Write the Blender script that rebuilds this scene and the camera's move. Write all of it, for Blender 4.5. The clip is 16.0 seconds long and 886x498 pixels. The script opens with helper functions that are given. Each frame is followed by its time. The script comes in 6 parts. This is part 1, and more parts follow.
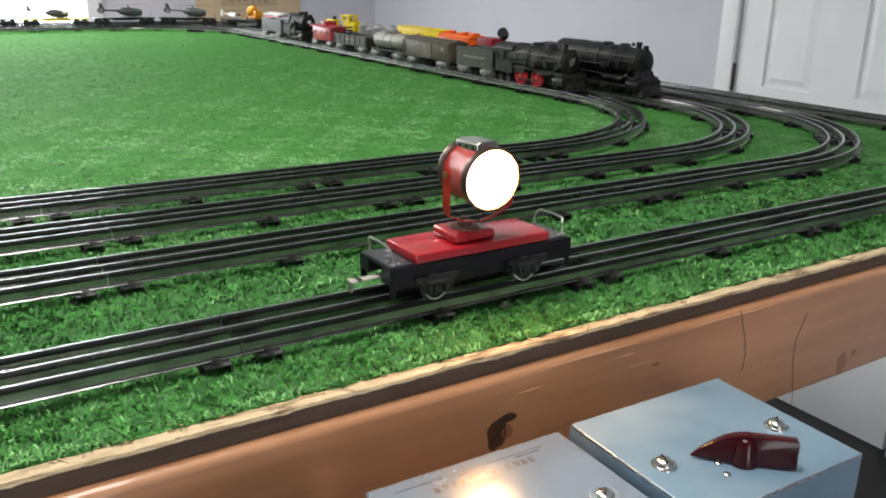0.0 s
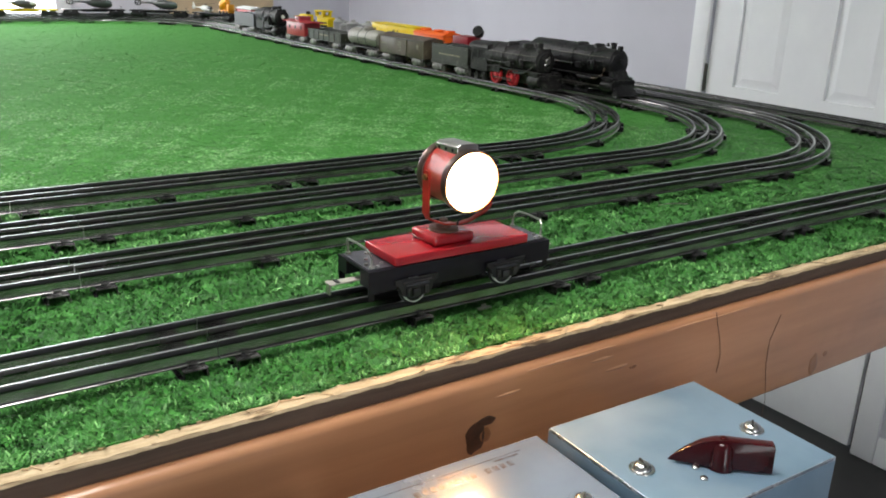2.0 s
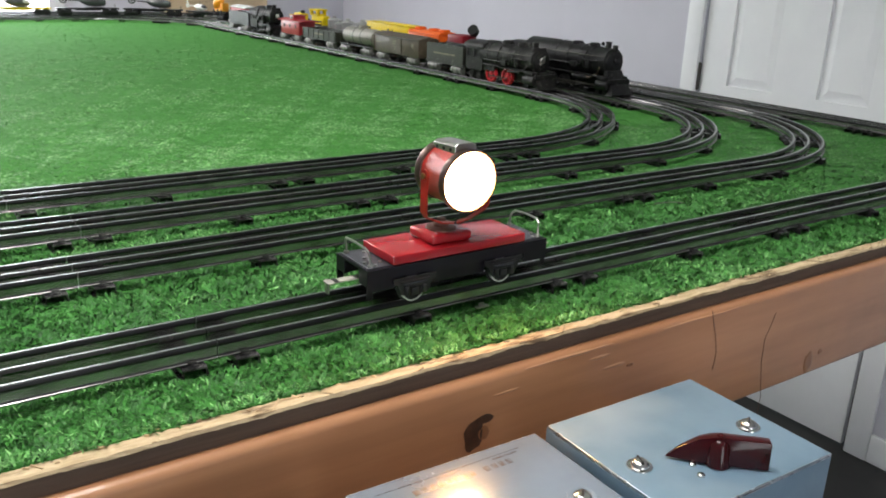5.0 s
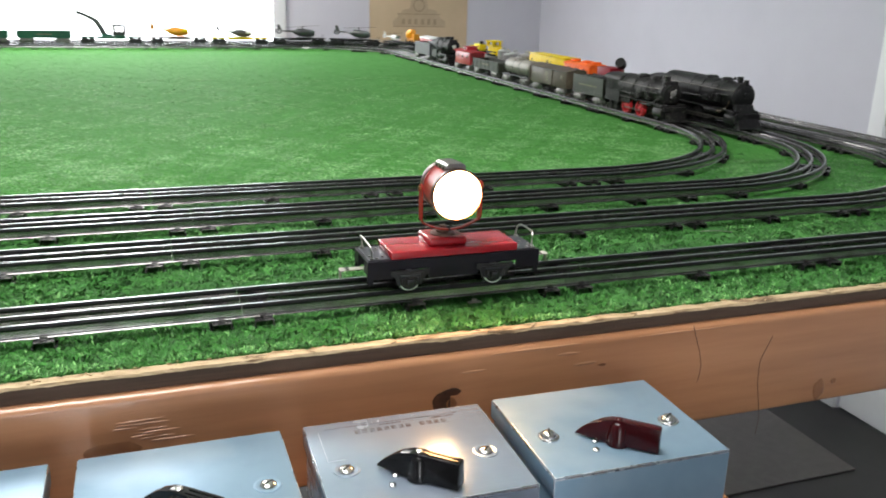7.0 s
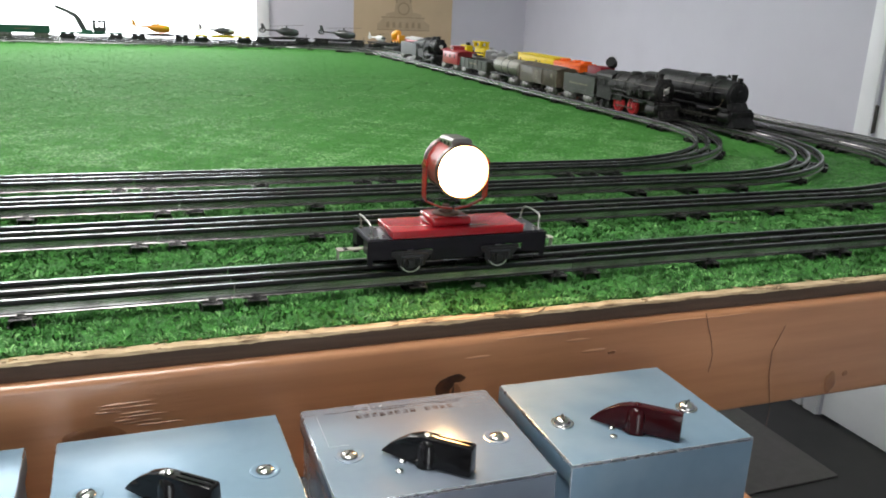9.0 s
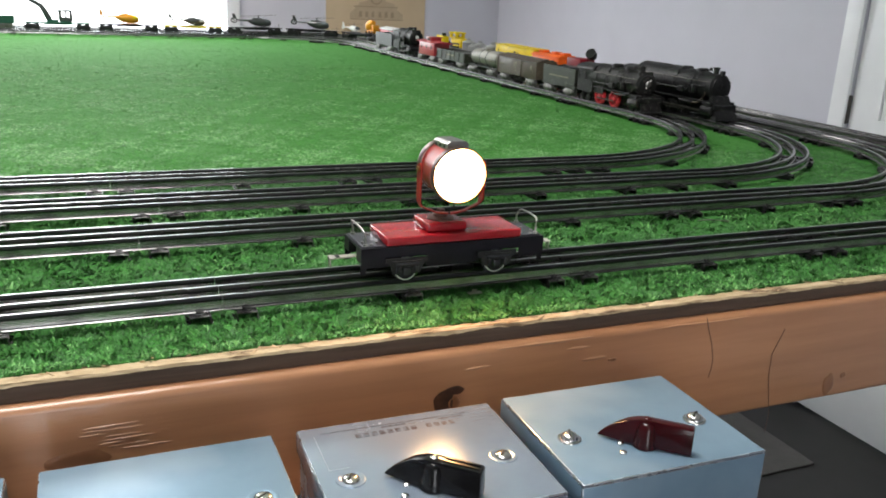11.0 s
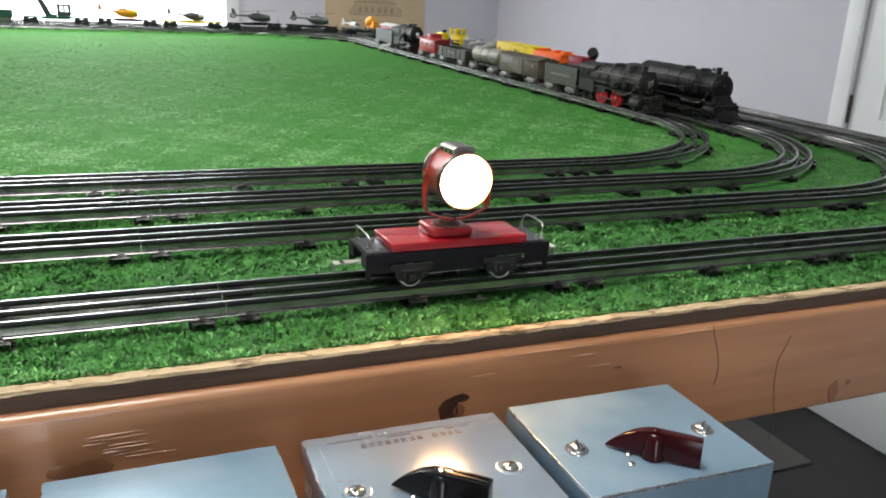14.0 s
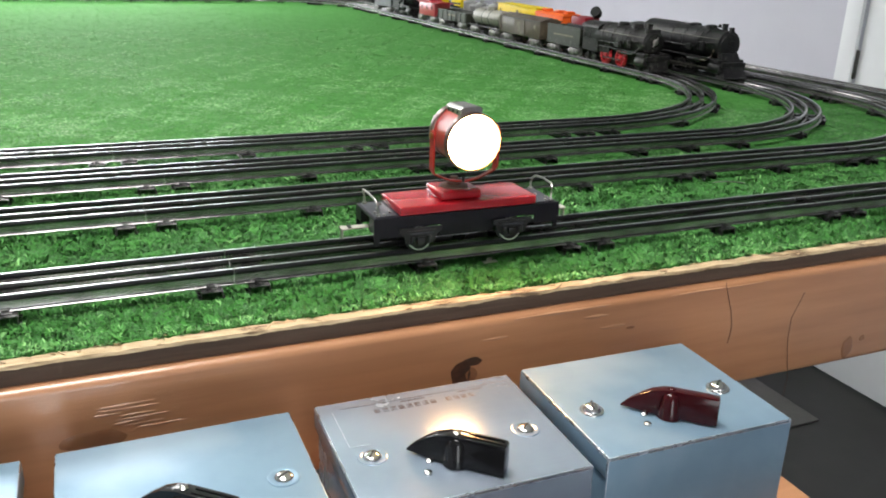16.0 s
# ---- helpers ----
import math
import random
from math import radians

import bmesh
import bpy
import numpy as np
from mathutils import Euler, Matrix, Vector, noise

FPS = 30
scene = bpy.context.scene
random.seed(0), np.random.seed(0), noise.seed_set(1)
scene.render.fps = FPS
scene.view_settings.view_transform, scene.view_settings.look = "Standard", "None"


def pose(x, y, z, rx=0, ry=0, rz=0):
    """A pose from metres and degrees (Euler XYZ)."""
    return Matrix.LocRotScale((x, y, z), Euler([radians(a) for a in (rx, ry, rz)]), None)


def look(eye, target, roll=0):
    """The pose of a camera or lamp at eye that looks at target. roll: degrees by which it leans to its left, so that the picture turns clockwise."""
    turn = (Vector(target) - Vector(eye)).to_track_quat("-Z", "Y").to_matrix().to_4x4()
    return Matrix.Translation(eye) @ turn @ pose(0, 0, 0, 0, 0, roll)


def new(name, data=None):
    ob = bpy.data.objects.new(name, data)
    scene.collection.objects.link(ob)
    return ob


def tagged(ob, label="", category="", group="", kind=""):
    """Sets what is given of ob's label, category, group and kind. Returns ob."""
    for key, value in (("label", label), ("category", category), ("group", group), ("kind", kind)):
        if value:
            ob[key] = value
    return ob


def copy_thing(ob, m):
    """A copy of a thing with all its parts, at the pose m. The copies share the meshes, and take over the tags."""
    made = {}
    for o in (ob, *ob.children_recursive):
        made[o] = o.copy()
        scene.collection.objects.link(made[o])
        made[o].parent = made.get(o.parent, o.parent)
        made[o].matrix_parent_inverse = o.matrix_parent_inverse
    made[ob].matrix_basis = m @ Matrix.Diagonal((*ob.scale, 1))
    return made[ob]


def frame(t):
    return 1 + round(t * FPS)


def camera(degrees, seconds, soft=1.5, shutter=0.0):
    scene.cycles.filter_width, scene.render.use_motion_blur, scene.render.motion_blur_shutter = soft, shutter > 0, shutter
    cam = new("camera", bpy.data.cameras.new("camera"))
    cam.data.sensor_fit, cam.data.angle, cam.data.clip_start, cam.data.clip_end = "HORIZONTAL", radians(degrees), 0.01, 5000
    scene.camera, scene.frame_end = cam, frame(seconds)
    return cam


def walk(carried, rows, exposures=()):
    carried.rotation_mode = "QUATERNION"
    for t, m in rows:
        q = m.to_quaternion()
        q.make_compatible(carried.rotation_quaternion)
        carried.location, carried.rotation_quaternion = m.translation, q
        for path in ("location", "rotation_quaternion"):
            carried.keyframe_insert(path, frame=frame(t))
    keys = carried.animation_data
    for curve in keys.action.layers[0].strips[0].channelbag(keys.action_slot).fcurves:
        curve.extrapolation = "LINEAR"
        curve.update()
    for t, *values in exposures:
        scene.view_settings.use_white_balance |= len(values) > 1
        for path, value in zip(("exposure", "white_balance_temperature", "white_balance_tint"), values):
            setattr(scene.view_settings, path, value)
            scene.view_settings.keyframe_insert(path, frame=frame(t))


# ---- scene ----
cam = camera(56.0, 16.0, soft=1.85, shutter=0.5)
# seconds, x, y, z, yaw, pitch, roll
ROWS = [
    (0, -0.2157, -0.4072, 0.2047, -32.23, -18.21, 1.05),
    (0.5, -0.2105, -0.4017, 0.1987, -32.81, -19.07, 1.28),
    (1, -0.2081, -0.4021, 0.2147, -33.33, -19.26, 0.96),
    (1.5, -0.2123, -0.4035, 0.2092, -33.94, -18.02, 1.15),
    (2, -0.2177, -0.4022, 0.2077, -34.27, -18.43, 2.02),
    (2.5, -0.2144, -0.4027, 0.2053, -33.59, -18.53, 1.96),
    (3, -0.2137, -0.4031, 0.2078, -33.93, -18.38, 1.65),
    (3.5, -0.2149, -0.4020, 0.2046, -34.10, -18.34, 1.51),
    (4, -0.2165, -0.3969, 0.1989, -34.52, -18.80, 1.77),
    (4.5, -0.2173, -0.3947, 0.2058, -34.58, -19.54, 2.45),
    (5, -0.2207, -0.4024, 0.2083, -34.70, -18.50, 2.09),
    (5.2, -0.2300, -0.4035, 0.2043, -34.95, -18.43, 1.44),
    (7.3, -0.1251, -0.5693, 0.2312, -17.92, -17.27, 0.48),
    (7.5, -0.1190, -0.5580, 0.2304, -17.70, -17.32, -0.63),
    (7.9, -0.1750, -0.5270, 0.2238, -20.93, -15.95, 0.35),
    (8, -0.1825, -0.5201, 0.2217, -23.65, -16.07, 0.62),
    (8.1, -0.1868, -0.5220, 0.2208, -25.24, -16.62, 1.25),
    (8.5, -0.1702, -0.5345, 0.2124, -23.66, -16.97, 1.70),
    (9, -0.1495, -0.5332, 0.2008, -21.39, -16.54, 2.60),
    (11.3, -0.1567, -0.4994, 0.2059, -23.55, -17.53, 2.76),
    (11.5, -0.1562, -0.4964, 0.2049, -23.06, -17.77, 3.21),
    (12, -0.1617, -0.5007, 0.2101, -23.00, -17.63, 3.00),
    (12.5, -0.1473, -0.4971, 0.2129, -23.14, -17.29, 2.84),
    (13, -0.1456, -0.4915, 0.2155, -24.72, -17.32, 3.23),
    (13.5, -0.1531, -0.4903, 0.2097, -24.69, -17.20, 3.24),
    (14, -0.1589, -0.4975, 0.2110, -23.59, -17.52, 3.02),
    (14.5, -0.1527, -0.4837, 0.2098, -24.37, -20.51, 2.71),
    (15, -0.1590, -0.4924, 0.2119, -24.87, -21.28, 2.74),
    (15.5, -0.1582, -0.4920, 0.2083, -24.29, -20.81, 2.24),
    (16, -0.1596, -0.4903, 0.2059, -23.43, -19.80, 1.78),
]
walk(cam, [(t, pose(x, y, z, 90 + pitch, 0, yaw) @ pose(0, 0, 0, 0, 0, roll)) for t, x, y, z, yaw, pitch, roll in ROWS], [(0.0, 0.32), (5.0, 0.30), (7.5, 0.46), (8.0, 0.32), (9.0, 0.25), (14.0, 0.27), (14.5, 0.47), (16.0, 0.57)])

# ---- plan, in metres: z = 0 is the turf; x runs along the front of the layout ----
FLOOR_Z, CEIL_Z = -1.12, 1.40
ROOM_X0, ROOM_X1, ROOM_Y0, ROOM_Y1 = -2.6, 2.05, -3.3, 3.95
TAB_X0, TAB_X1, TAB_Y0, TAB_Y1 = -1.55, 1.065, -0.057, 3.04
RAIL_Z = 0.0166

# ---- world and light ----
world = bpy.data.worlds.new("world")
scene.world = world
world.use_nodes = True
wn = world.node_tree.nodes
sky = wn.new("ShaderNodeTexSky")
sky.sky_type, sky.sun_disc = "NISHITA", False
sky.sun_elevation, sky.sun_rotation = radians(38), radians(20)
world.node_tree.links.new(sky.outputs[0], wn["Background"].inputs[0])
wn["Background"].inputs[1].default_value = 0.12


def area_lamp(name, m, sx, sy, watts, colour):
    lamp = bpy.data.lights.new(name, "AREA")
    lamp.shape, lamp.size, lamp.size_y, lamp.energy, lamp.color = "RECTANGLE", sx, sy, watts, colour
    ob = new(name, lamp)
    ob.matrix_world = m
    return ob


WIN_X0, WIN_X1, WIN_Z0, WIN_Z1 = -0.85, 0.53, -0.25, 0.95
area_lamp("window_daylight", look(((WIN_X0 + WIN_X1) / 2, ROOM_Y1 + 0.02, 0.35), ((WIN_X0 + WIN_X1) / 2, 0, 0.1)), 1.36, 1.18, 17, (0.93, 0.97, 1.0))
area_lamp("rear_window_daylight", look((-0.61, ROOM_Y0 - 0.02, -0.08), (-0.61, 1.0, -0.08)), 1.17, 1.94, 4.0, (0.95, 0.98, 1.0))
# added lamps out of view; places and watts set to balance the brightness
LAMPS = ((-0.28, 0.0, 22.0), (-0.4, 3.0, 33.0))
for lx, ly, watts in LAMPS:
    area_lamp("added_ceiling_lamp", look((lx, ly, CEIL_Z - 0.045), (lx, ly, 0)), 0.56, 1.15, watts, (1.0, 0.975, 0.965))

# ---- materials ----


def material(name, base, rough=0.5, metal=0.0, second=None, scale=30.0, mix=(0.35, 0.65), bump=0.0, bump_scale=200.0, stretch=(1, 1, 1), spots=None, spot_scale=8.0, spot_at=(0.62, 0.7), coat=0.0, rough2=None, island=0.0, spec=0.5, relief=0.001, ripple=0.0, brushed=0.0):
    """A surface with grain at one scale, stains at another, and a fine relief."""
    m = bpy.data.materials.new(name)
    m.use_nodes = True
    nt = m.node_tree
    n, ln = nt.nodes, nt.links
    b = n["Principled BSDF"]
    b.inputs["Roughness"].default_value, b.inputs["Metallic"].default_value = rough, metal
    b.inputs["Coat Weight"].default_value = coat
    b.inputs["Specular IOR Level"].default_value = spec
    b.inputs["Coat Roughness"].default_value = 0.12
    tc = n.new("ShaderNodeTexCoord")
    mp = n.new("ShaderNodeMapping")
    mp.inputs["Scale"].default_value = stretch
    ln.new(tc.outputs["Object"], mp.inputs["Vector"])

    def noise_tex(s, detail=5.0, rg=0.6):
        t = n.new("ShaderNodeTexNoise")
        t.inputs["Scale"].default_value, t.inputs["Detail"].default_value, t.inputs["Roughness"].default_value = s, detail, rg
        ln.new(mp.outputs["Vector"], t.inputs["Vector"])
        return t

    def ramp(src, a, c):
        r = n.new("ShaderNodeMapRange")
        r.inputs["From Min"].default_value, r.inputs["From Max"].default_value = a, c
        ln.new(src, r.inputs["Value"])
        return r.outputs[0]

    def mixed(fac, x, y):
        k = n.new("ShaderNodeMix")
        k.data_type = "RGBA"
        ln.new(fac, k.inputs["Factor"])
        for sock, v in ((k.inputs["A"], x), (k.inputs["B"], y)):
            if isinstance(v, tuple):
                sock.default_value = (*v, 1)
            else:
                ln.new(v, sock)
        return k.outputs["Result"]

    g = noise_tex(scale)
    fac = ramp(g.outputs["Fac"], *mix)
    col = mixed(fac, base, second or tuple(0.75 * c for c in base))
    if spots:
        col = mixed(ramp(noise_tex(spot_scale, 3.0).outputs["Fac"], *spot_at), col, spots)
    if island:
        geo = n.new("ShaderNodeNewGeometry")
        r = n.new("ShaderNodeMapRange")
        r.inputs["To Min"].default_value, r.inputs["To Max"].default_value = 1 - island, 1 + island
        ln.new(geo.outputs["Random Per Island"], r.inputs["Value"])
        hsv = n.new("ShaderNodeHueSaturation")
        ln.new(r.outputs[0], hsv.inputs["Value"])
        ln.new(col, hsv.inputs["Color"])
        col = hsv.outputs["Color"]
    ln.new(col, b.inputs["Base Color"])
    if rough2 is not None:
        r = n.new("ShaderNodeMapRange")
        r.inputs["To Min"].default_value, r.inputs["To Max"].default_value = rough, rough2
        ln.new(fac, r.inputs["Value"])
        ln.new(r.outputs[0], b.inputs["Roughness"])
    if bump:
        bp = n.new("ShaderNodeBump")
        bp.inputs["Strength"].default_value, bp.inputs["Distance"].default_value = bump, relief
        ln.new(noise_tex(bump_scale, 4.0).outputs["Fac"], bp.inputs["Height"])
        ln.new(bp.outputs["Normal"], b.inputs["Normal"])
    if brushed:
        # fine grooves along x spread a reflection across them
        grain = n.new("ShaderNodeMapping")
        grain.inputs["Scale"].default_value = (6, 170, 170)
        ln.new(tc.outputs["Object"], grain.inputs["Vector"])
        lines = n.new("ShaderNodeTexNoise")
        lines.inputs["Scale"].default_value, lines.inputs["Detail"].default_value = 6.0, 2.0
        ln.new(grain.outputs["Vector"], lines.inputs["Vector"])
        groove = n.new("ShaderNodeBump")
        groove.inputs["Strength"].default_value, groove.inputs["Distance"].default_value = 0.5, brushed
        ln.new(lines.outputs["Fac"], groove.inputs["Height"])
        if bump:
            ln.new(bp.outputs["Normal"], groove.inputs["Normal"])
        ln.new(groove.outputs["Normal"], b.inputs["Normal"])
    if ripple:
        wave = n.new("ShaderNodeBump")
        wave.inputs["Strength"].default_value, wave.inputs["Distance"].default_value = 1.0, ripple
        swell = n.new("ShaderNodeTexNoise")
        swell.inputs["Scale"].default_value, swell.inputs["Detail"].default_value = 26.0, 1.5
        ln.new(tc.outputs["Object"], swell.inputs["Vector"])
        ln.new(swell.outputs["Fac"], wave.inputs["Height"])
        ln.new(wave.outputs["Normal"], b.inputs["Coat Normal"])
    return m


def glow(name, colour, strength):
    m = bpy.data.materials.new(name)
    m.use_nodes = True
    b = m.node_tree.nodes["Principled BSDF"]
    b.inputs["Base Color"].default_value = (0.9, 0.9, 0.88, 1)
    b.inputs["Emission Color"].default_value, b.inputs["Emission Strength"].default_value = (*colour, 1), strength
    return m


WALL = material("wall_paint", (0.60, 0.60, 0.66), 0.75, second=(0.57, 0.57, 0.63), scale=3.0, bump=0.25, bump_scale=350)
WHITE = material("white_gloss_paint", (0.82, 0.84, 0.85), 0.38, second=(0.77, 0.79, 0.805), scale=6, bump=0.08, bump_scale=60)
CEILING = material("ceiling_paint", (0.84, 0.84, 0.84), 0.9, second=(0.81, 0.81, 0.81), scale=5, bump=0.3, bump_scale=180)
FLOORING = material("floor_vinyl", (0.022, 0.020, 0.0195), 0.42, second=(0.015, 0.014, 0.0135), scale=9, spots=(0.032, 0.030, 0.028), spot_scale=2.5, bump=0.1, bump_scale=90)
MAT_GREY = material("grey_mat", (0.13, 0.118, 0.110), 0.45, second=(0.11, 0.10, 0.092), scale=40, bump=0.3, bump_scale=400)
TURF = material("turf_backing", (0.066, 0.235, 0.048), 0.8, second=(0.044, 0.170, 0.033), scale=200, mix=(0.36, 0.66), spots=(0.088, 0.262, 0.068), spot_scale=55, spot_at=(0.47, 0.68), bump=0.4, bump_scale=420, spec=0.06)
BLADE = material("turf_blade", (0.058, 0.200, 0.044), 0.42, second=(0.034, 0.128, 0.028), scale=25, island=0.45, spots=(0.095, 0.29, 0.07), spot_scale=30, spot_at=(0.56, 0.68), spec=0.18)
# pale blade tips: the turf's bright highlight specks are put into their colour
FLECK = material("highlight_turf_tip", (0.27, 0.54, 0.20), 0.5, second=(0.16, 0.40, 0.115), scale=25, island=0.45, spec=0.2)
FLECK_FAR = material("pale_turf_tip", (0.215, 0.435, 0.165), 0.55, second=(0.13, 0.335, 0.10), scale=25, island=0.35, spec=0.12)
# lighter green for the blades towards the back
BLADE_FAR = material("turf_blade_far", (0.080, 0.258, 0.055), 0.6, second=(0.056, 0.200, 0.040), scale=70, mix=(0.44, 0.60), island=0.16, spots=(0.105, 0.285, 0.078), spot_scale=12, spot_at=(0.48, 0.66), spec=0.06)
PINE = material("varnished_pine", (0.50, 0.245, 0.120), 0.36, second=(0.42, 0.197, 0.094), scale=5, stretch=(1.2, 14, 14), spots=(0.31, 0.135, 0.060), spot_scale=1.6, spot_at=(0.50, 0.72), coat=0.6, bump=0.15, bump_scale=34, ripple=0.0036)
KNOT = material("pine_knot", (0.035, 0.016, 0.01), 0.35, second=(0.09, 0.035, 0.018), scale=120, coat=0.3, bump=0.4, bump_scale=150)
KNOT_SOFT = material("pine_knot_faint", (0.31, 0.138, 0.060), 0.32, second=(0.25, 0.105, 0.045), scale=80, coat=0.8)
PLY_EDGE = material("plywood_edge", (0.118, 0.077, 0.052), 0.75, second=(0.086, 0.055, 0.038), scale=14, stretch=(1, 8, 30), bump=0.6, bump_scale=90)
PLY_TOP = material("raw_plywood", (0.64, 0.50, 0.31), 0.75, second=(0.44, 0.32, 0.18), scale=55, stretch=(1, 5, 5), spots=(0.20, 0.13, 0.07), spot_scale=26, spot_at=(0.57, 0.66), bump=0.9, bump_scale=120, relief=0.002)
SPLINTER = material("splintered_wood", (0.60, 0.45, 0.27), 0.75, second=(0.36, 0.25, 0.14), scale=60, island=0.45)
# rail head: highlight line put into a bright crown, shade into near-black sides
RAIL_DULL = material("dark_rail_head_side", (0.045, 0.045, 0.048), 0.30, 0.9, second=(0.028, 0.028, 0.030), scale=30, rough2=0.40, bump=0.06, bump_scale=120)
RAIL_CROWN = material("highlight_rail_crown", (0.72, 0.725, 0.73), 0.20, 0.97, second=(0.50, 0.505, 0.51), scale=45, rough2=0.29, bump=0.05, bump_scale=120)
RAIL_WEB = material("grimy_rail_web", (0.44, 0.425, 0.42), 0.16, 0.84, second=(0.30, 0.288, 0.285), scale=26, rough2=0.26, bump=0.04, bump_scale=90, spots=(0.20, 0.19, 0.188), spot_scale=40, spot_at=(0.52, 0.70))
# darker metal for the middle rail
RAIL_DARK = material("dark_centre_rail", (0.075, 0.073, 0.072), 0.20, 0.9, second=(0.04, 0.039, 0.038), scale=24, rough2=0.42, bump=0.12, bump_scale=120)
TIE = material("black_tie", (0.032, 0.032, 0.033), 0.16, 0.6, second=(0.14, 0.137, 0.134), scale=110, mix=(0.50, 0.64), rough2=0.26, bump=0.15, bump_scale=150)

# ---- building blocks ----


def box_bm(x0, x1, y0, y1, z0, z1, bevel=0.0, seg=2, bm=None):
    own = bm is None
    bm = bm or bmesh.new()
    made = bmesh.ops.create_cube(bm, size=1.0)
    for v in made["verts"]:
        v.co = (x0 + (v.co.x + 0.5) * (x1 - x0), y0 + (v.co.y + 0.5) * (y1 - y0), z0 + (v.co.z + 0.5) * (z1 - z0))
    if bevel and own:
        bmesh.ops.bevel(bm, geom=bm.edges[:], offset=bevel, segments=seg, affect="EDGES", profile=0.5)
    return bm


def cyl_bm(r, h, m=None, seg=24, r2=None, bevel=0.0, bm=None):
    """A cylinder or cone along z, from z = 0 to h, at the pose m."""
    own = bm is None
    bm = bm or bmesh.new()
    made = bmesh.ops.create_cone(bm, cap_ends=True, segments=seg, radius1=r, radius2=r if r2 is None else r2, depth=h)
    vs = made["verts"]
    bmesh.ops.translate(bm, verts=vs, vec=(0, 0, h / 2))
    if bevel and own:
        rims = [e for e in bm.edges if abs(e.verts[0].co.z - e.verts[1].co.z) < 1e-6]
        bmesh.ops.bevel(bm, geom=rims, offset=bevel, segments=2, affect="EDGES", profile=0.5)
        vs = bm.verts[:]
    if m is not None:
        bmesh.ops.transform(bm, matrix=m, verts=vs)
    return bm


def lathe_bm(profile, m=None, seg=28, bm=None):
    """A turned body: profile of (radius, z), round z, at the pose m."""
    bm = bm or bmesh.new()
    rings = []
    for r, z in profile:
        rings.append([bm.verts.new((r * math.cos(2 * math.pi * k / seg), r * math.sin(2 * math.pi * k / seg), z)) for k in range(seg)] if r > 1e-6 else [bm.verts.new((0, 0, z))])
    for a, b in zip(rings, rings[1:]):
        for k in range(seg):
            j = (k + 1) % seg
            if len(a) == 1 and len(b) == 1:
                continue
            if len(a) == 1:
                bm.faces.new((a[0], b[j], b[k]))
            elif len(b) == 1:
                bm.faces.new((a[k], a[j], b[0]))
            else:
                bm.faces.new((a[k], a[j], b[j], b[k]))
    if m is not None:
        bmesh.ops.transform(bm, matrix=m, verts=[v for ring in rings for v in ring])
    bmesh.ops.recalc_face_normals(bm, faces=bm.faces[:])
    return bm


def tube_bm(points, r, seg=8, bm=None):
    """A bent wire through points."""
    bm = bm or bmesh.new()
    pts = [Vector(p) for p in points]
    rings = []
    for i, p in enumerate(pts):
        d = (pts[min(i + 1, len(pts) - 1)] - pts[max(i - 1, 0)]).normalized()
        u = d.cross(Vector((0, 0, 1)) if abs(d.z) < 0.9 else Vector((1, 0, 0))).normalized()
        w = d.cross(u)
        rings.append([bm.verts.new(p + r * (math.cos(2 * math.pi * k / seg) * u + math.sin(2 * math.pi * k / seg) * w)) for k in range(seg)])
    for a, b in zip(rings, rings[1:]):
        for k in range(seg):
            bm.faces.new((a[k], a[(k + 1) % seg], b[(k + 1) % seg], b[k]))
    for ring in (rings[0], rings[-1]):
        bm.faces.new(ring)
    bmesh.ops.recalc_face_normals(bm, faces=bm.faces[:])
    return bm


def prism_bm(outline, y0, y1, bevel=0.0, axis="y"):
    """An outline of (x, z) pushed from y0 to y1."""
    bm = bmesh.new()
    a = [bm.verts.new((x, y0, z)) for x, z in outline]
    b = [bm.verts.new((x, y1, z)) for x, z in outline]
    bm.faces.new(a)
    bm.faces.new(b[::-1])
    for k in range(len(a)):
        j = (k + 1) % len(a)
        bm.faces.new((a[j], a[k], b[k], b[j]))
    bmesh.ops.recalc_face_normals(bm, faces=bm.faces[:])
    if bevel:
        bmesh.ops.bevel(bm, geom=bm.edges[:], offset=bevel, segments=2, affect="EDGES", profile=0.5)
    return bm


def moved(bm, m):
    bmesh.ops.transform(bm, matrix=m, verts=bm.verts[:])
    return bm


def mesh_of(name, bm, mat, smooth=35):
    me = bpy.data.meshes.new(name)
    bm.to_mesh(me)
    bm.free()
    me.materials.append(mat)
    if smooth:
        me.shade_smooth()
        me.set_sharp_from_angle(angle=radians(smooth))
    return me


def part(name, bm, mat, parent, label="", m=None, smooth=35):
    ob = new(name, mesh_of(name, bm, mat, smooth))
    ob.parent = parent
    if m is not None:
        ob.matrix_basis = m
    if label:
        tagged(ob, label)
    return ob


def thing(name, label, category, m=None, group="", kind=""):
    ob = new(name)
    ob.empty_display_size = 0.02
    if m is not None:
        ob.matrix_basis = m
    return tagged(ob, label, category, group, kind)


def solid(name, bm, mat, label, category="", kind="structure", smooth=35):
    return tagged(new(name, mesh_of(name, bm, mat, smooth)), label, category, "", kind)


# ---- the room ----
T = 0.12
solid("floor", box_bm(ROOM_X0 - T, ROOM_X1 + T, ROOM_Y0 - T, ROOM_Y1 + T, FLOOR_Z - 0.1, FLOOR_Z), FLOORING, "dark grey smooth vinyl floor of the train room", "floor")
solid("ceiling", box_bm(ROOM_X0 - T, ROOM_X1 + T, ROOM_Y0 - T, ROOM_Y1 + T, CEIL_Z, CEIL_Z + 0.1), CEILING, "plain off-white painted ceiling", "ceiling")


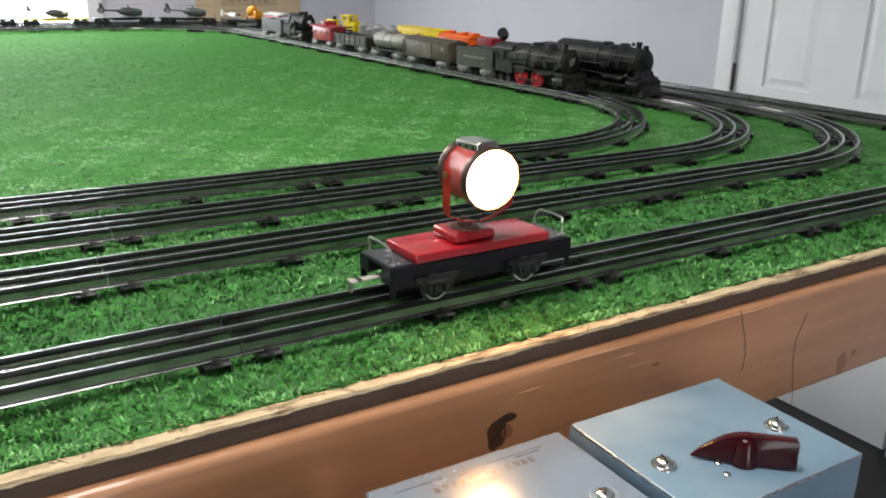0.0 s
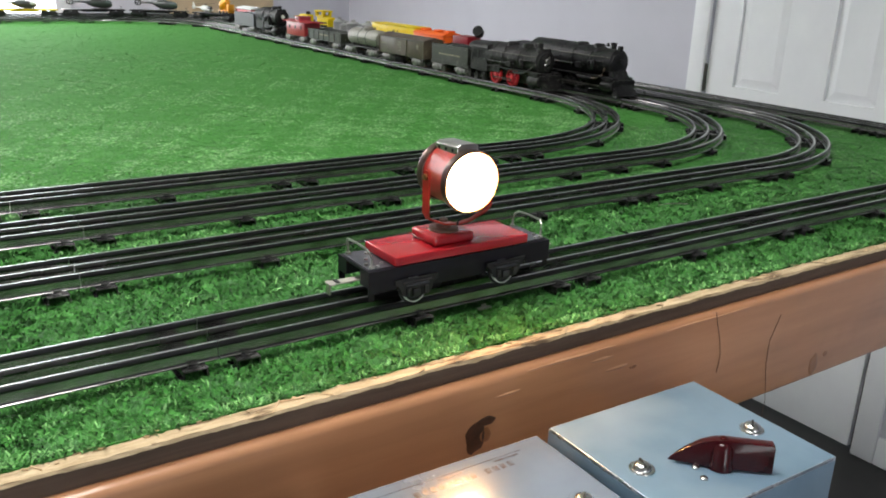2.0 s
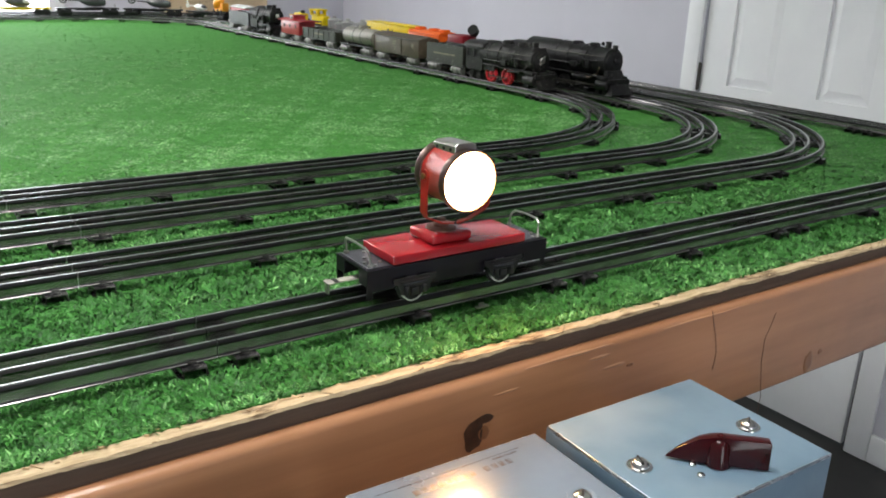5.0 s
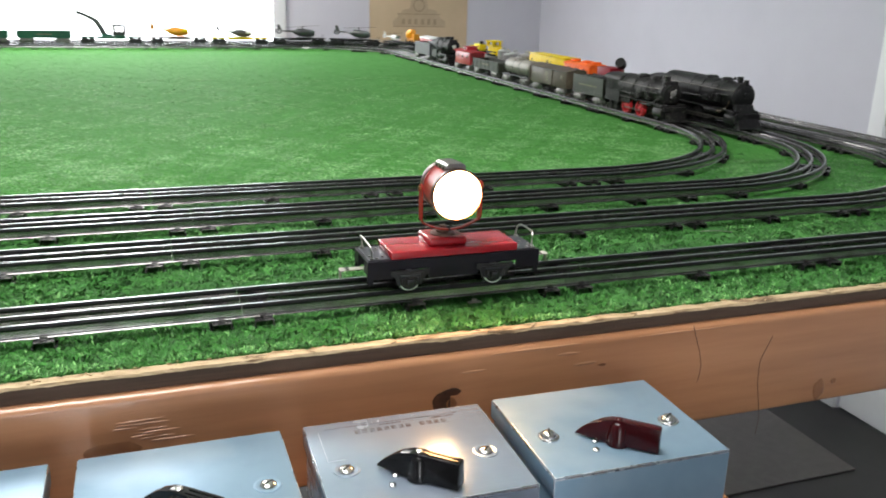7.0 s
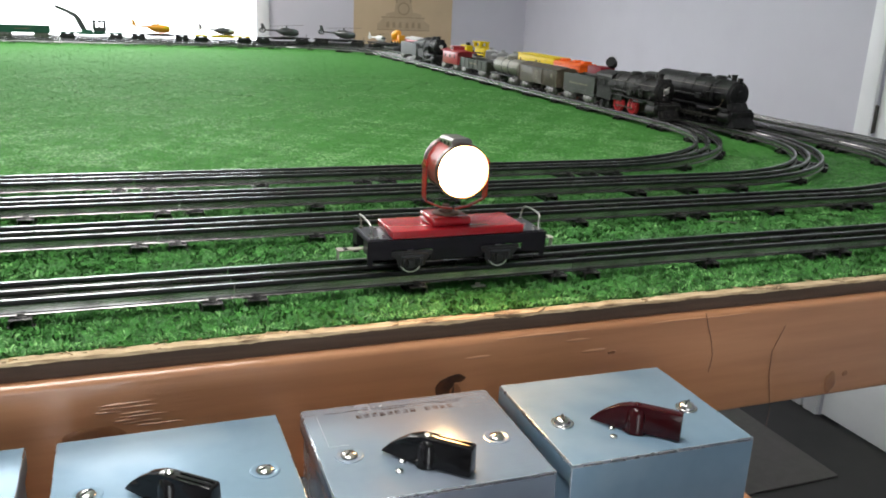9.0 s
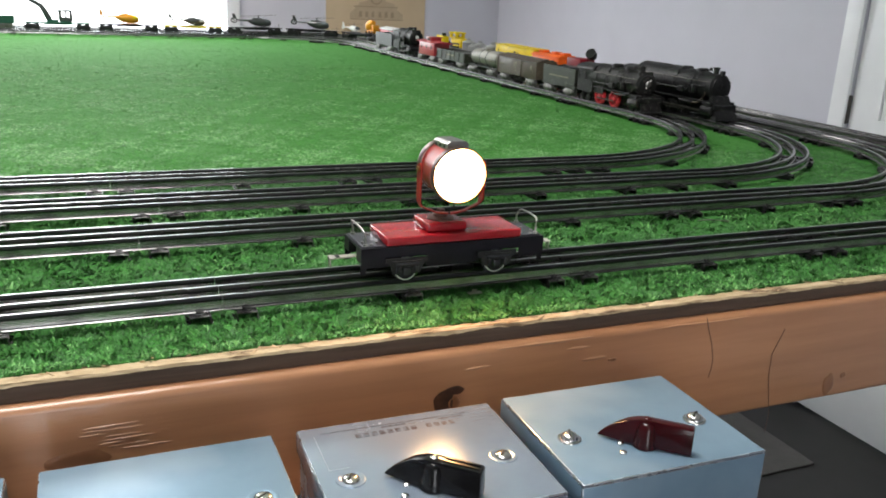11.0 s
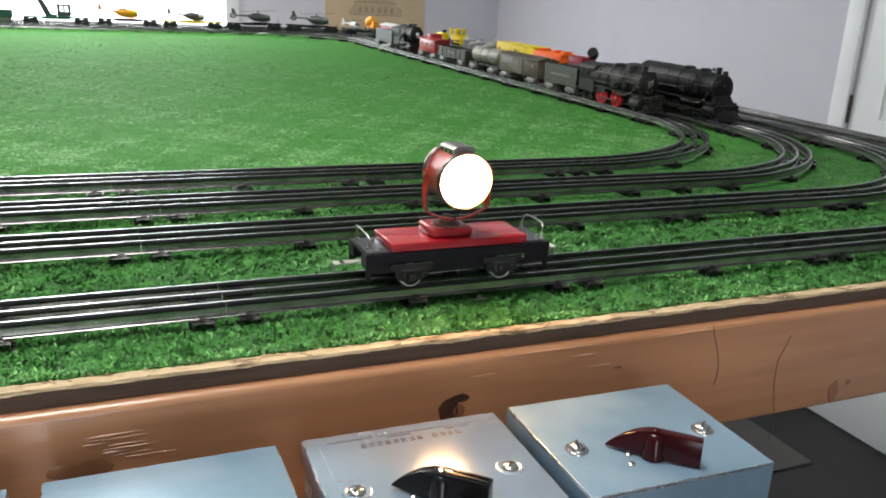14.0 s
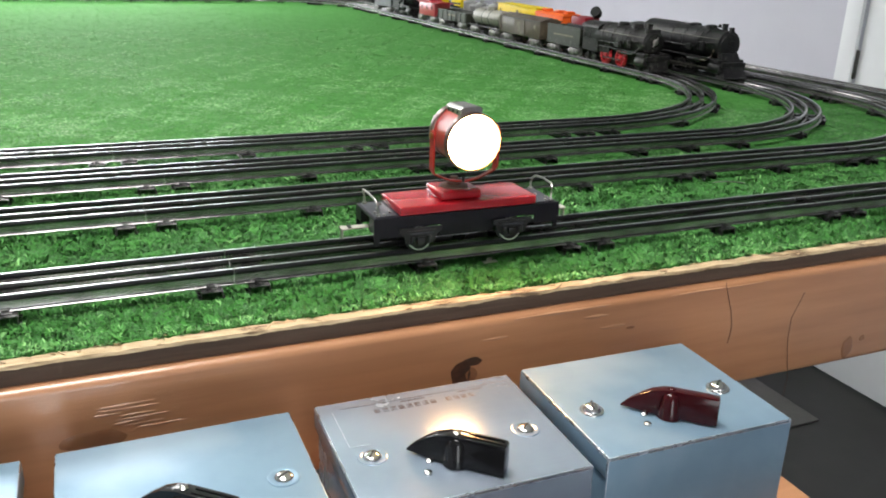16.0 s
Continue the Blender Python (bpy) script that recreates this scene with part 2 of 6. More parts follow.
def wall_with_hole(name, axis, at, lo, hi, hole, outward, label):
    """A wall across an axis, of thickness T outward, with one opening (a0, a1, z0, z1) through it."""
    bm = bmesh.new()
    p0, p1 = (at, at + outward * T) if outward > 0 else (at + outward * T, at)
    a0, a1, z0, z1 = hole
    for u0, u1, v0, v1 in ((lo, a0, FLOOR_Z, CEIL_Z), (a1, hi, FLOOR_Z, CEIL_Z), (a0, a1, FLOOR_Z, z0), (a0, a1, z1, CEIL_Z)):
        if v1 - v0 < 1e-4 or u1 - u0 < 1e-4:
            continue
        if axis == "y":
            box_bm(u0, u1, p0, p1, v0, v1, bm=bm)
        else:
            box_bm(p0, p1, u0, u1, v0, v1, bm=bm)
    return solid(name, bm, WALL, label, "wall")


DOOR_Y0, DOOR_Y1, DOOR_TOP = 0.73, 1.428, 0.93
REAR_WIN = (-1.20, -0.02, FLOOR_Z + 0.06, 0.9)
wall_with_hole("wall_north", "y", ROOM_Y1, ROOM_X0 - T, ROOM_X1 + T, (WIN_X0, WIN_X1, WIN_Z0, WIN_Z1), 1, "pale lavender grey painted wall with a window")
wall_with_hole("wall_south", "y", ROOM_Y0, ROOM_X0 - T, ROOM_X1 + T, REAR_WIN, -1, "pale lavender grey painted wall with a window")
wall_with_hole("wall_east", "x", ROOM_X1, ROOM_Y0, ROOM_Y1, (DOOR_Y0 - 0.022, DOOR_Y1 + 0.004, FLOOR_Z, DOOR_TOP + 0.004), 1, "pale lavender grey painted wall with a white door")
solid("wall_west", box_bm(ROOM_X0 - T, ROOM_X0, ROOM_Y0, ROOM_Y1, FLOOR_Z, CEIL_Z), WALL, "pale lavender grey painted wall", "wall")


def window(name, x0, x1, z0, z1, y, inward, label):
    w = thing(name, label, "window", kind="structure")
    f = 0.05
    d0, d1 = sorted((y + 0.02 * inward, y - 0.05 * inward))
    part("window_frame", box_bm(x0 - 0.055, x0 + 0.012, d0, d1, z0 - 0.02, z1 + 0.05, 0.004), WHITE, w)
    part("window_frame", box_bm(x1 - 0.012, x1 + 0.055, d0, d1, z0 - 0.02, z1 + 0.05, 0.004), WHITE, w)
    part("window_frame", box_bm(x0 + 0.0125, x1 - 0.0125, d0, d1, z1 - 0.012, z1 + 0.05, 0.004), WHITE, w)
    s0, s1 = sorted((y + 0.06 * inward, y - 0.05 * inward))
    part("window_sill", box_bm(x0 - 0.07, x1 + 0.07, s0, s1, z0 - 0.05, z0 - 0.021, 0.005), WHITE, w)
    return w


window("window_1", WIN_X0, WIN_X1, WIN_Z0, WIN_Z1, ROOM_Y1, -1, "large white framed window full of glaring daylight")
window("window_2", REAR_WIN[0], REAR_WIN[1], REAR_WIN[2], REAR_WIN[3], ROOM_Y0, 1, "tall white framed glazed door opening behind the control end")
DAY = glow("bright_day_outside", (0.95, 0.98, 1.0), 2.6)
solid("backdrop", box_bm(WIN_X0 - 0.3, WIN_X1 + 0.3, ROOM_Y1 + 0.3, ROOM_Y1 + 0.32, WIN_Z0 - 0.3, WIN_Z1 + 0.3), DAY, "overexposed white daylight outside the window", "backdrop")
solid("backdrop", box_bm(REAR_WIN[0] - 0.3, REAR_WIN[1] + 0.3, ROOM_Y0 - 0.34, ROOM_Y0 - 0.32, REAR_WIN[2] - 0.3, REAR_WIN[3] + 0.3), DAY, "overexposed white daylight outside the window", "backdrop")

# the six-panel door and its casing
DARK_GAP = material("dark_door_gap", (0.02, 0.02, 0.021), 0.8, scale=40)
HINGE = material("brass_hinge_dull", (0.10, 0.095, 0.085), 0.4, 0.8, scale=80)
door = thing("door_1", "closed white six-panel interior door with steel hinges", "door", kind="structure")
dbm = bmesh.new()
PX0, PX1 = ROOM_X1 + 0.006, ROOM_X1 + 0.041
rows_z = ((FLOOR_Z + 0.008, FLOOR_Z + 0.24), (FLOOR_Z + 0.80, -0.113), (0.48, 0.58), (0.80, DOOR_TOP))
for z0, z1 in rows_z:
    box_bm(PX0, PX1, DOOR_Y0, DOOR_Y1, z0, z1, bm=dbm)
for y0, y1 in ((DOOR_Y0, DOOR_Y0 + 0.118), (1.005, 1.155), (DOOR_Y1 - 0.104, DOOR_Y1)):
    for (za, zb), (zc, zd) in zip(rows_z, rows_z[1:]):
        box_bm(PX0, PX1, y0, y1, zb, zc, bm=dbm)
part("door_frame", dbm, WHITE, door)
for y0, y1 in ((DOOR_Y0 + 0.118, 1.005), (1.155, DOOR_Y1 - 0.104)):
    for (za, zb), (zc, zd) in zip(rows_z, rows_z[1:]):
        bm = bmesh.new()
        s = 0.030
        o = [(PX0 + 0.011, y0, zb), (PX0 + 0.011, y1, zb), (PX0 + 0.011, y1, zc), (PX0 + 0.011, y0, zc)]
        i = [(PX0 + 0.003, y0 + s, zb + s), (PX0 + 0.003, y1 - s, zb + s), (PX0 + 0.003, y1 - s, zc - s), (PX0 + 0.003, y0 + s, zc - s)]
        bvs = [bm.verts.new(p) for p in o + i] + [bm.verts.new((PX1 - 0.006, p[1], p[2])) for p in o]
        bm.faces.new(bvs[4:8])
        for k in range(4):
            j = (k + 1) % 4
            bm.faces.new((bvs[k], bvs[j], bvs[4 + j], bvs[4 + k]))
            bm.faces.new((bvs[k], bvs[j], bvs[8 + j], bvs[8 + k]))
        bmesh.ops.recalc_face_normals(bm, faces=bm.faces[:])
        part("door_panel", bm, WHITE, door, smooth=0)
for hz in (-0.93, -0.094, 0.76):
    h = part("hinge", cyl_bm(0.0042, 0.089, pose(ROOM_X1 - 0.004, DOOR_Y1 + 0.002, hz - 0.0445), 12, bevel=0.001), HINGE, door, "dull steel butt hinge")
    part("hinge_leaf", box_bm(ROOM_X1 - 0.0015, ROOM_X1 + 0.002, DOOR_Y1 - 0.003, DOOR_Y1 + 0.0035, hz - 0.042, hz + 0.042, 0.0005), HINGE, h)
part("latch_gap", box_bm(PX0 + 0.018, PX1 + 0.02, DOOR_Y0 - 0.0215, DOOR_Y0 - 0.0005, FLOOR_Z + 0.001, DOOR_TOP), DARK_GAP, door, "dark gap along the latch edge")
casing = thing("door_trim", "white moulded casing round the door", "trim", kind="structure")
for y0, y1 in ((DOOR_Y0 - 0.090, DOOR_Y0 - 0.021), (DOOR_Y1 + 0.004, DOOR_Y1 + 0.066)):
    part("jamb_trim", box_bm(ROOM_X1 - 0.016, ROOM_X1 - 0.0005, y0, y1, FLOOR_Z + 0.001, DOOR_TOP + 0.075, 0.004), WHITE, casing)
part("head_trim", box_bm(ROOM_X1 - 0.016, ROOM_X1 - 0.0005, DOOR_Y0 - 0.0205, DOOR_Y1 + 0.0035, DOOR_TOP + 0.008, DOOR_TOP + 0.075, 0.004), WHITE, casing)
base = thing("baseboard", "white painted baseboard along the walls", "baseboard", kind="structure")
for y0, y1 in ((ROOM_Y0 + 0.001, DOOR_Y0 - 0.091), (DOOR_Y1 + 0.077, ROOM_Y1 - 0.001)):
    part("board", box_bm(ROOM_X1 - 0.013, ROOM_X1 - 0.0005, y0, y1, FLOOR_Z + 0.001, FLOOR_Z + 0.09, 0.003), WHITE, base)
part("board", box_bm(ROOM_X0 + 0.01, ROOM_X1 - 0.014, ROOM_Y1 - 0.013, ROOM_Y1 - 0.0005, FLOOR_Z + 0.001, FLOOR_Z + 0.09, 0.003), WHITE, base)
solid("floor_mat", box_bm(1.25, 1.80, 1.095, 1.75, FLOOR_Z + 0.0005, FLOOR_Z + 0.006, 0.002), MAT_GREY, "flat grey mat lying on the floor", "mat", kind="")

# added ceiling lamps, out of view, that light the room from above
LAMP_GLOW = glow("added_lamp_diffuser", (1.0, 0.97, 0.92), 2.0)
for lx, ly, watts in LAMPS:
    c = thing("added_ceiling_light", "added unseen white ceiling light with a flat diffuser", "ceiling light", pose(lx, ly, CEIL_Z), "ceiling lights")
    part("housing", box_bm(-0.30, 0.30, -0.62, 0.62, -0.035, -0.0005, 0.006), WHITE, c)
    part("diffuser", box_bm(-0.28, 0.28, -0.58, 0.58, -0.041, -0.0355, 0.002), LAMP_GLOW, c)

# ---- the layout table ----
table = thing("layout_table", "varnished pine table with a plywood deck for the railway", "table", pose(0, 0, FLOOR_Z))
DZ = -FLOOR_Z
part("deck", box_bm(TAB_X0, TAB_X1, TAB_Y0, TAB_Y1, DZ - 0.0125, DZ - 0.002, 0.0006), PLY_EDGE, table, "raw plywood deck with a dark rough sawn edge")
part("front_beam", box_bm(TAB_X0, TAB_X1, TAB_Y0 - 0.006, TAB_Y0 + 0.032, DZ - 0.099, DZ - 0.0128, 0.0048, 3), PINE, table, "varnished knotty pine front beam")
part("side_beam", box_bm(TAB_X1 - 0.038, TAB_X1, TAB_Y0 + 0.0325, TAB_Y1 - 0.0385, DZ - 0.099, DZ - 0.0128, 0.0025), PINE, table)
part("side_beam", box_bm(TAB_X0, TAB_X0 + 0.038, TAB_Y0 + 0.0325, TAB_Y1 - 0.0385, DZ - 0.099, DZ - 0.0128, 0.0025), PINE, table)
part("back_beam", box_bm(TAB_X0, TAB_X1, TAB_Y1 - 0.038, TAB_Y1, DZ - 0.099, DZ - 0.0128, 0.0025), PINE, table)
for jx in (-1.0, -0.4, 0.2, 0.75):
    part("joist", box_bm(jx - 0.019, jx + 0.019, TAB_Y0 + 0.0325, TAB_Y1 - 0.0385, DZ - 0.099, DZ - 0.0128, 0.002), PINE, table)
for lx in (TAB_X0 + 0.04, -0.28, TAB_X1 - 0.13):
    for ly in (TAB_Y0 + 0.034, TAB_Y1 - 0.128):
        part("leg", box_bm(lx, lx + 0.089, ly, ly + 0.089, 0.0, DZ - 0.0995, 0.003), PINE, table)

# shelf under the control boxes
shelf = thing("control_shelf", "varnished pine shelf board under the control boxes", "shelf", pose(0, 0, FLOOR_Z))
part("board", box_bm(-0.95, 0.232, -0.245, TAB_Y0 - 0.0065, DZ - 0.130, DZ - 0.1105, 0.002), PINE, shelf)
for sx in (-0.90, -0.35, 0.12):
    part("bracket", prism_bm([(0, DZ - 0.1305), (0, DZ - 0.27), (0.02, DZ - 0.27), (0.14, DZ - 0.1305)], sx, sx + 0.02), PINE, shelf, m=pose(0, TAB_Y0 - 0.0065, 0, 0, 0, -90))
for sx in (-0.85, -0.20, 0.20):
    part("post", box_bm(sx, sx + 0.04, -0.10, TAB_Y0 - 0.0068, 0.0, DZ - 0.1305, 0.002), PINE, shelf)

# knots, scars and wires on the front beam
FACE = TAB_Y0 - 0.006


def knot(x, z, rx, rz, mat, label):
    bm = lathe_bm([(1.0, 0.0), (0.82, 0.55), (0.5, 0.35), (0.0, 0.6)], seg=20)
    for v in bm.verts:
        k = 1 + 0.22 * noise.noise(Vector((v.co.x * 1.7 + x * 40, v.co.y * 1.7, 3.0)))
        v.co = Vector((v.co.x * rx * k, v.co.y * rz * k, v.co.z * 0.0006))
    moved(bm, pose(x, FACE - 0.0001, DZ + z, 90, 0, 0))
    return part("knot", bm, mat, table, label)


knot(0.0410, -0.0490, 0.0072, 0.0104, KNOT, "dark hollow knot in the pine")
knot(0.0480, -0.0405, 0.0068, 0.0032, KNOT, "dark cracked rim of the knot")
knot(0.0478, -0.0496, 0.0042, 0.0050, KNOT_SOFT, "brown heart of the knot")
knot(-0.177, -0.049, 0.017, 0.006, KNOT_SOFT, "faint brown knot")
knot(0.382, -0.086, 0.006, 0.010, KNOT_SOFT, "faint brown knot")
knot(0.397, -0.080, 0.003, 0.0025, KNOT_SOFT, "small brown knot")
knot(0.168, -0.035, 0.0035, 0.0014, KNOT_SOFT, "small brown knot")
knot(-0.33, -0.06, 0.006, 0.008, KNOT_SOFT, "faint brown knot")
WIRE = material("thin_brown_wire", (0.09, 0.045, 0.026), 0.5, scale=90)
for label, pts in (("thin brown wire stapled to the front beam", ((0.246, -0.012), (0.2495, -0.022), (0.2545, -0.035), (0.2575, -0.047), (0.2570, -0.055), (0.2558, -0.061))),
                   ("thin brown wire hanging over the front beam", ((0.324, -0.030), (0.3205, -0.038), (0.315, -0.050), (0.3155, -0.069), (0.3195, -0.088), (0.3225, -0.102), (0.3215, -0.119)))):
    w = thing("wire", label, "wire", pose(pts[0][0], FACE - 0.0008, pts[0][1]), "wires")
    part("strand", tube_bm([(x - pts[0][0], 0, z - pts[0][1]) for x, z in pts], 0.00024, 6), WIRE, w)

# bare plywood strip along the front, splintered where the turf was trimmed
rng = np.random.default_rng(11)


def ragged_strip(n, inner, depth, lift, seed, rough):
    """A thin torn sheet of veneer along the front edge, its inner border ragged."""
    bm = bmesh.new()
    prev = None
    for k in range(n + 1):
        x = TAB_X0 + (TAB_X1 - TAB_X0) * k / n
        yo = TAB_Y0 - 0.0008 + 0.0008 * noise.noise(Vector((x * 30, 0, seed))) + 0.0008 * noise.noise(Vector((x * 160, 2, seed)))
        yi = TAB_Y0 + inner + rough * (noise.noise(Vector((x * 22, 4, seed))) + 0.7 * noise.noise(Vector((x * 130, 5, seed))) + 0.5 * noise.noise(Vector((x * 420, 6, seed))))
        yi = max(yi, yo + 0.0018)
        zt = lift + 0.0006 * noise.noise(Vector((x * 60, 9, seed))) + 0.0004 * noise.noise(Vector((x * 300, 9, seed)))
        zb = lift - depth + 0.0012 * noise.noise(Vector((x * 35, 7, 2 + seed))) + 0.0007 * noise.noise(Vector((x * 180, 7, 3 + seed)))
        zb = min(zb, zt - 0.0003)
        ym = yo + 0.45 * (yi - yo)
        zm = zt + 0.0005 * noise.noise(Vector((x * 240, 3, seed)))
        cur = [bm.verts.new(p) for p in ((x, yo, zb + DZ), (x, yo + 0.0006, zt + DZ), (x, ym, zm + DZ), (x, yi, zt - 0.0002 + DZ), (x, yi, zt - 0.0016 + DZ), (x, yo + 0.0009, zb - 0.0004 + DZ))]
        if prev:
            for i in range(6):
                bm.faces.new((prev[i], cur[i], cur[(i + 1) % 6], prev[(i + 1) % 6]))
        prev = cur
    bmesh.ops.recalc_face_normals(bm, faces=bm.faces[:])
    return bm


part("splintered_edge", ragged_strip(900, 0.0088, 0.0020, -0.0006, 0.0, 0.0034), PLY_TOP, table, "pale splintered top veneer of the plywood", smooth=20)
bm = bmesh.new()
for a, b, c, d in rng.uniform(0, 1, (170, 4)):
    x = -0.55 + 1.5 * a
    y = TAB_Y0 - 0.0004 + 0.0105 * b
    ln_s = 0.0010 + 0.0065 * c ** 3
    vs_s = box_bm(-ln_s, ln_s, -0.00035, 0.00035, 0, 0.0005 + 0.0006 * d, bm=bm).verts[-8:]
    bmesh.ops.transform(bm, matrix=pose(x, y, DZ - 0.0007, 0, -5 + 10 * d, -55 + 110 * ((a * 977) % 1.0)), verts=vs_s)
tagged(part("splinter_litter", bm, SPLINTER, table, "loose pale wood splinters"), kind="stuff")
# added beads that stand in for glints on the varnish along the beam's upper edge
VARNISH_GLINT = material("varnish_glint_bead", (0.48, 0.255, 0.135), 0.34, second=(0.44, 0.225, 0.115), scale=20, coat=0.25, bump=0.1, bump_scale=40, spec=0.6)


def glint_bead(x0, x1, z, tall, seed):
    """A long low bead, tapered at both ends and uneven along its length."""
    bm = bmesh.new()
    prev = None
    for k in range(41):
        f = k / 40
        x = x0 + (x1 - x0) * f
        swell = math.sqrt(max(0.0, math.sin(math.pi * f))) * (0.75 + 0.6 * noise.noise(Vector((x * 70, 0, seed))))
        h = tall * max(0.06, swell) / 2
        zc = z + DZ + 0.0008 * noise.noise(Vector((x * 25, 3, seed)))
        back_off = 0.0048 - math.sqrt(max(0.0, 0.0048 ** 2 - max(0.0, z + 0.0176) ** 2))
        cur = [bm.verts.new((x, FACE + 0.0003 + back_off - 0.0012 * math.sin(math.pi * j / 6) * h / tall * 2, zc - h * math.cos(math.pi * j / 6))) for j in range(7)]
        if prev:
            for i in range(6):
                bm.faces.new((prev[i], cur[i], cur[i + 1], prev[i + 1]))
        prev = cur
    bmesh.ops.recalc_face_normals(bm, faces=bm.faces[:])
    part("glint_bead", bm, VARNISH_GLINT, table, "raised bead standing in for a glint on the varnish", smooth=60)


for x0, x1, z, tall, seed in ((0.076, 0.152, -0.0158, 0.0026, 1.0), (0.196, 0.290, -0.0162, 0.0016, 2.0), (0.128, 0.150, -0.0222, 0.0032, 3.0),
                              (0.142, 0.164, -0.0320, 0.0040, 4.0), (0.052, 0.075, -0.0262, 0.0020, 5.0)):
    glint_bead(x0, x1, z, tall, seed)
# a cluster of beads in place of the reflection blotch on the beam's left
for k in range(8):
    a, b, c = rng.uniform(0, 1, 3)
    x0 = -0.182 + 0.020 * a + 0.0022 * k
    glint_bead(x0, x0 + 0.014 + 0.026 * b, -0.0305 - 0.0021 * k, 0.0014 + 0.0012 * c, 9.0 + k)

# ---- tinplate three-rail track ----
G = 0.0351
SEC = 0.254
R_CURVE = 0.345
HALF = [(-0.0030, 0.0068), (-0.0030, 0.0074), (-0.0027, 0.0077), (-0.0012, 0.0083), (-0.0010, 0.0100), (-0.0010, 0.0127), (-0.0019, 0.0134), (-0.0023, 0.0147), (-0.0016, 0.0161), (-0.0006, 0.01645)]
PROFILE = HALF + [(-o, z) for o, z in reversed(HALF)]


def rail_bm(path):
    """The rail's section swept along a path of (x, y, heading in radians)."""
    bm = bmesh.new()
    rings = []
    for x, y, a in path:
        nx, ny = -math.sin(a), math.cos(a)
        rings.append([bm.verts.new((x + nx * o, y + ny * o, z)) for o, z in PROFILE])
    n = len(PROFILE)
    for a, b in zip(rings, rings[1:]):
        for k in range(n):
            f = bm.faces.new((a[k], a[(k + 1) % n], b[(k + 1) % n], b[k]))
            # only the narrow crown face takes the bright highlight metal
            f.material_index = 2 if k == 9 else 0 if 6 <= k <= 12 or k in (0, 2, 16, 18) else 1
    bm.faces.new(rings[0])
    bm.faces.new(rings[-1][::-1])
    bmesh.ops.recalc_face_normals(bm, faces=bm.faces[:])
    return bm


def tie_bm():
    """A pressed steel tie: a shallow channel with turned-down ends and three rail clamps."""
    bm = box_bm(-0.0066, 0.0066, -0.0258, 0.0258, 0.0052, 0.0064)
    for s in (-1, 1):
        box_bm(min(s * 0.0066, s * 0.0080), max(s * 0.0066, s * 0.0080), -0.0240, 0.0240, 0.0004, 0.0014, bm=bm)
        box_bm(min(s * 0.0058, s * 0.0066), max(s * 0.0058, s * 0.0066), -0.0258, 0.0258, 0.0004, 0.0052, bm=bm)
    for yy in (-G / 2, 0, G / 2):
        for s in (-1, 1):
            box_bm(-0.0034, 0.0034, min(yy + s * 0.0025, yy + s * 0.0052), max(yy + s * 0.0025, yy + s * 0.0052), 0.0064, 0.0070, bm=bm)
            box_bm(-0.0024, 0.0024, min(yy + s * 0.0016, yy + s * 0.0034), max(yy + s * 0.0016, yy + s * 0.0034), 0.0070, 0.0086, bm=bm)
    bmesh.ops.bevel(bm, geom=bm.edges[:], offset=0.00022, segments=1, affect="EDGES", profile=0.5)
    return bm


TIE_MESH = mesh_of("tie", tie_bm(), TIE, 0)
GROUP = "track sections"
LABEL_S = "straight three-rail tinplate track section with black ties"
LABEL_C = "curved three-rail tinplate track section with black ties"
cache = {}


def add_tie(parent, x, y, a):
    ob = new("tie", TIE_MESH)
    ob.parent = parent
    ob.matrix_basis = pose(x, y, 0, 0, 0, math.degrees(a))


def straight(m, length, metal):
    key = (round(length, 3), metal.name)
    if key in cache:
        return copy_thing(cache[key], m)
    s = thing("track_section", LABEL_S, "track", m, GROUP)
    for o in (-G / 2, 0, G / 2):
        n = 6
        rail = part("rail", rail_bm([(0.0003 + (length - 0.0006) * k / n, o, 0) for k in range(n + 1)]), metal if o else RAIL_DARK, s)
        rail.data.materials.append(RAIL_WEB)
        rail.data.materials.append(RAIL_CROWN)
    for x in ((0.0145, length / 2, length - 0.0145) if length > 0.12 else (length / 2,)):
        add_tie(s, x, 0, 0)
    cache[key] = s
    return s


def curve(m, turn, radius, metal):
    """A section that turns left by turn degrees; m is the pose of its start, heading along +x."""
    key = (round(turn, 2), round(radius, 3), metal.name)
    if key in cache:
        return copy_thing(cache[key], m)
    s = thing("curved_track_section", LABEL_C, "track", m, GROUP)
    for o in (-G / 2, 0, G / 2):
        r = radius - o
        n = 14
        da = 0.0003 / r
        path = []
        for k in range(n + 1):
            a = da + (radians(turn) - 2 * da) * k / n
            path.append((r * math.sin(a), radius - r * math.cos(a), a))
        rail = part("rail", rail_bm(path), metal if o else RAIL_DARK, s)
        rail.data.materials.append(RAIL_WEB)
        rail.data.materials.append(RAIL_CROWN)
    e = 0.0145 / radius
    for a in (e, radians(turn) / 2, radians(turn) - e):
        add_tie(s, radius * math.sin(a), radius - radius * math.cos(a), a)
    cache[key] = s
    return s


def run(x, y, heading, length, offset, metal=RAIL_DULL):
    """Straight sections from (x, y) along heading; the first joint after `offset`, a short piece at each end."""
    c, s = math.cos(radians(heading)), math.sin(radians(heading))
    cuts = [0.0]
    d = offset % SEC
    if d < 0.02:
        d += SEC
    while d < length - 0.02:
        cuts.append(d)
        d += SEC
    cuts.append(length)
    for a, b in zip(cuts, cuts[1:]):
        straight(pose(x + c * a, y + s * a, 0, 0, 0, heading), b - a, metal)


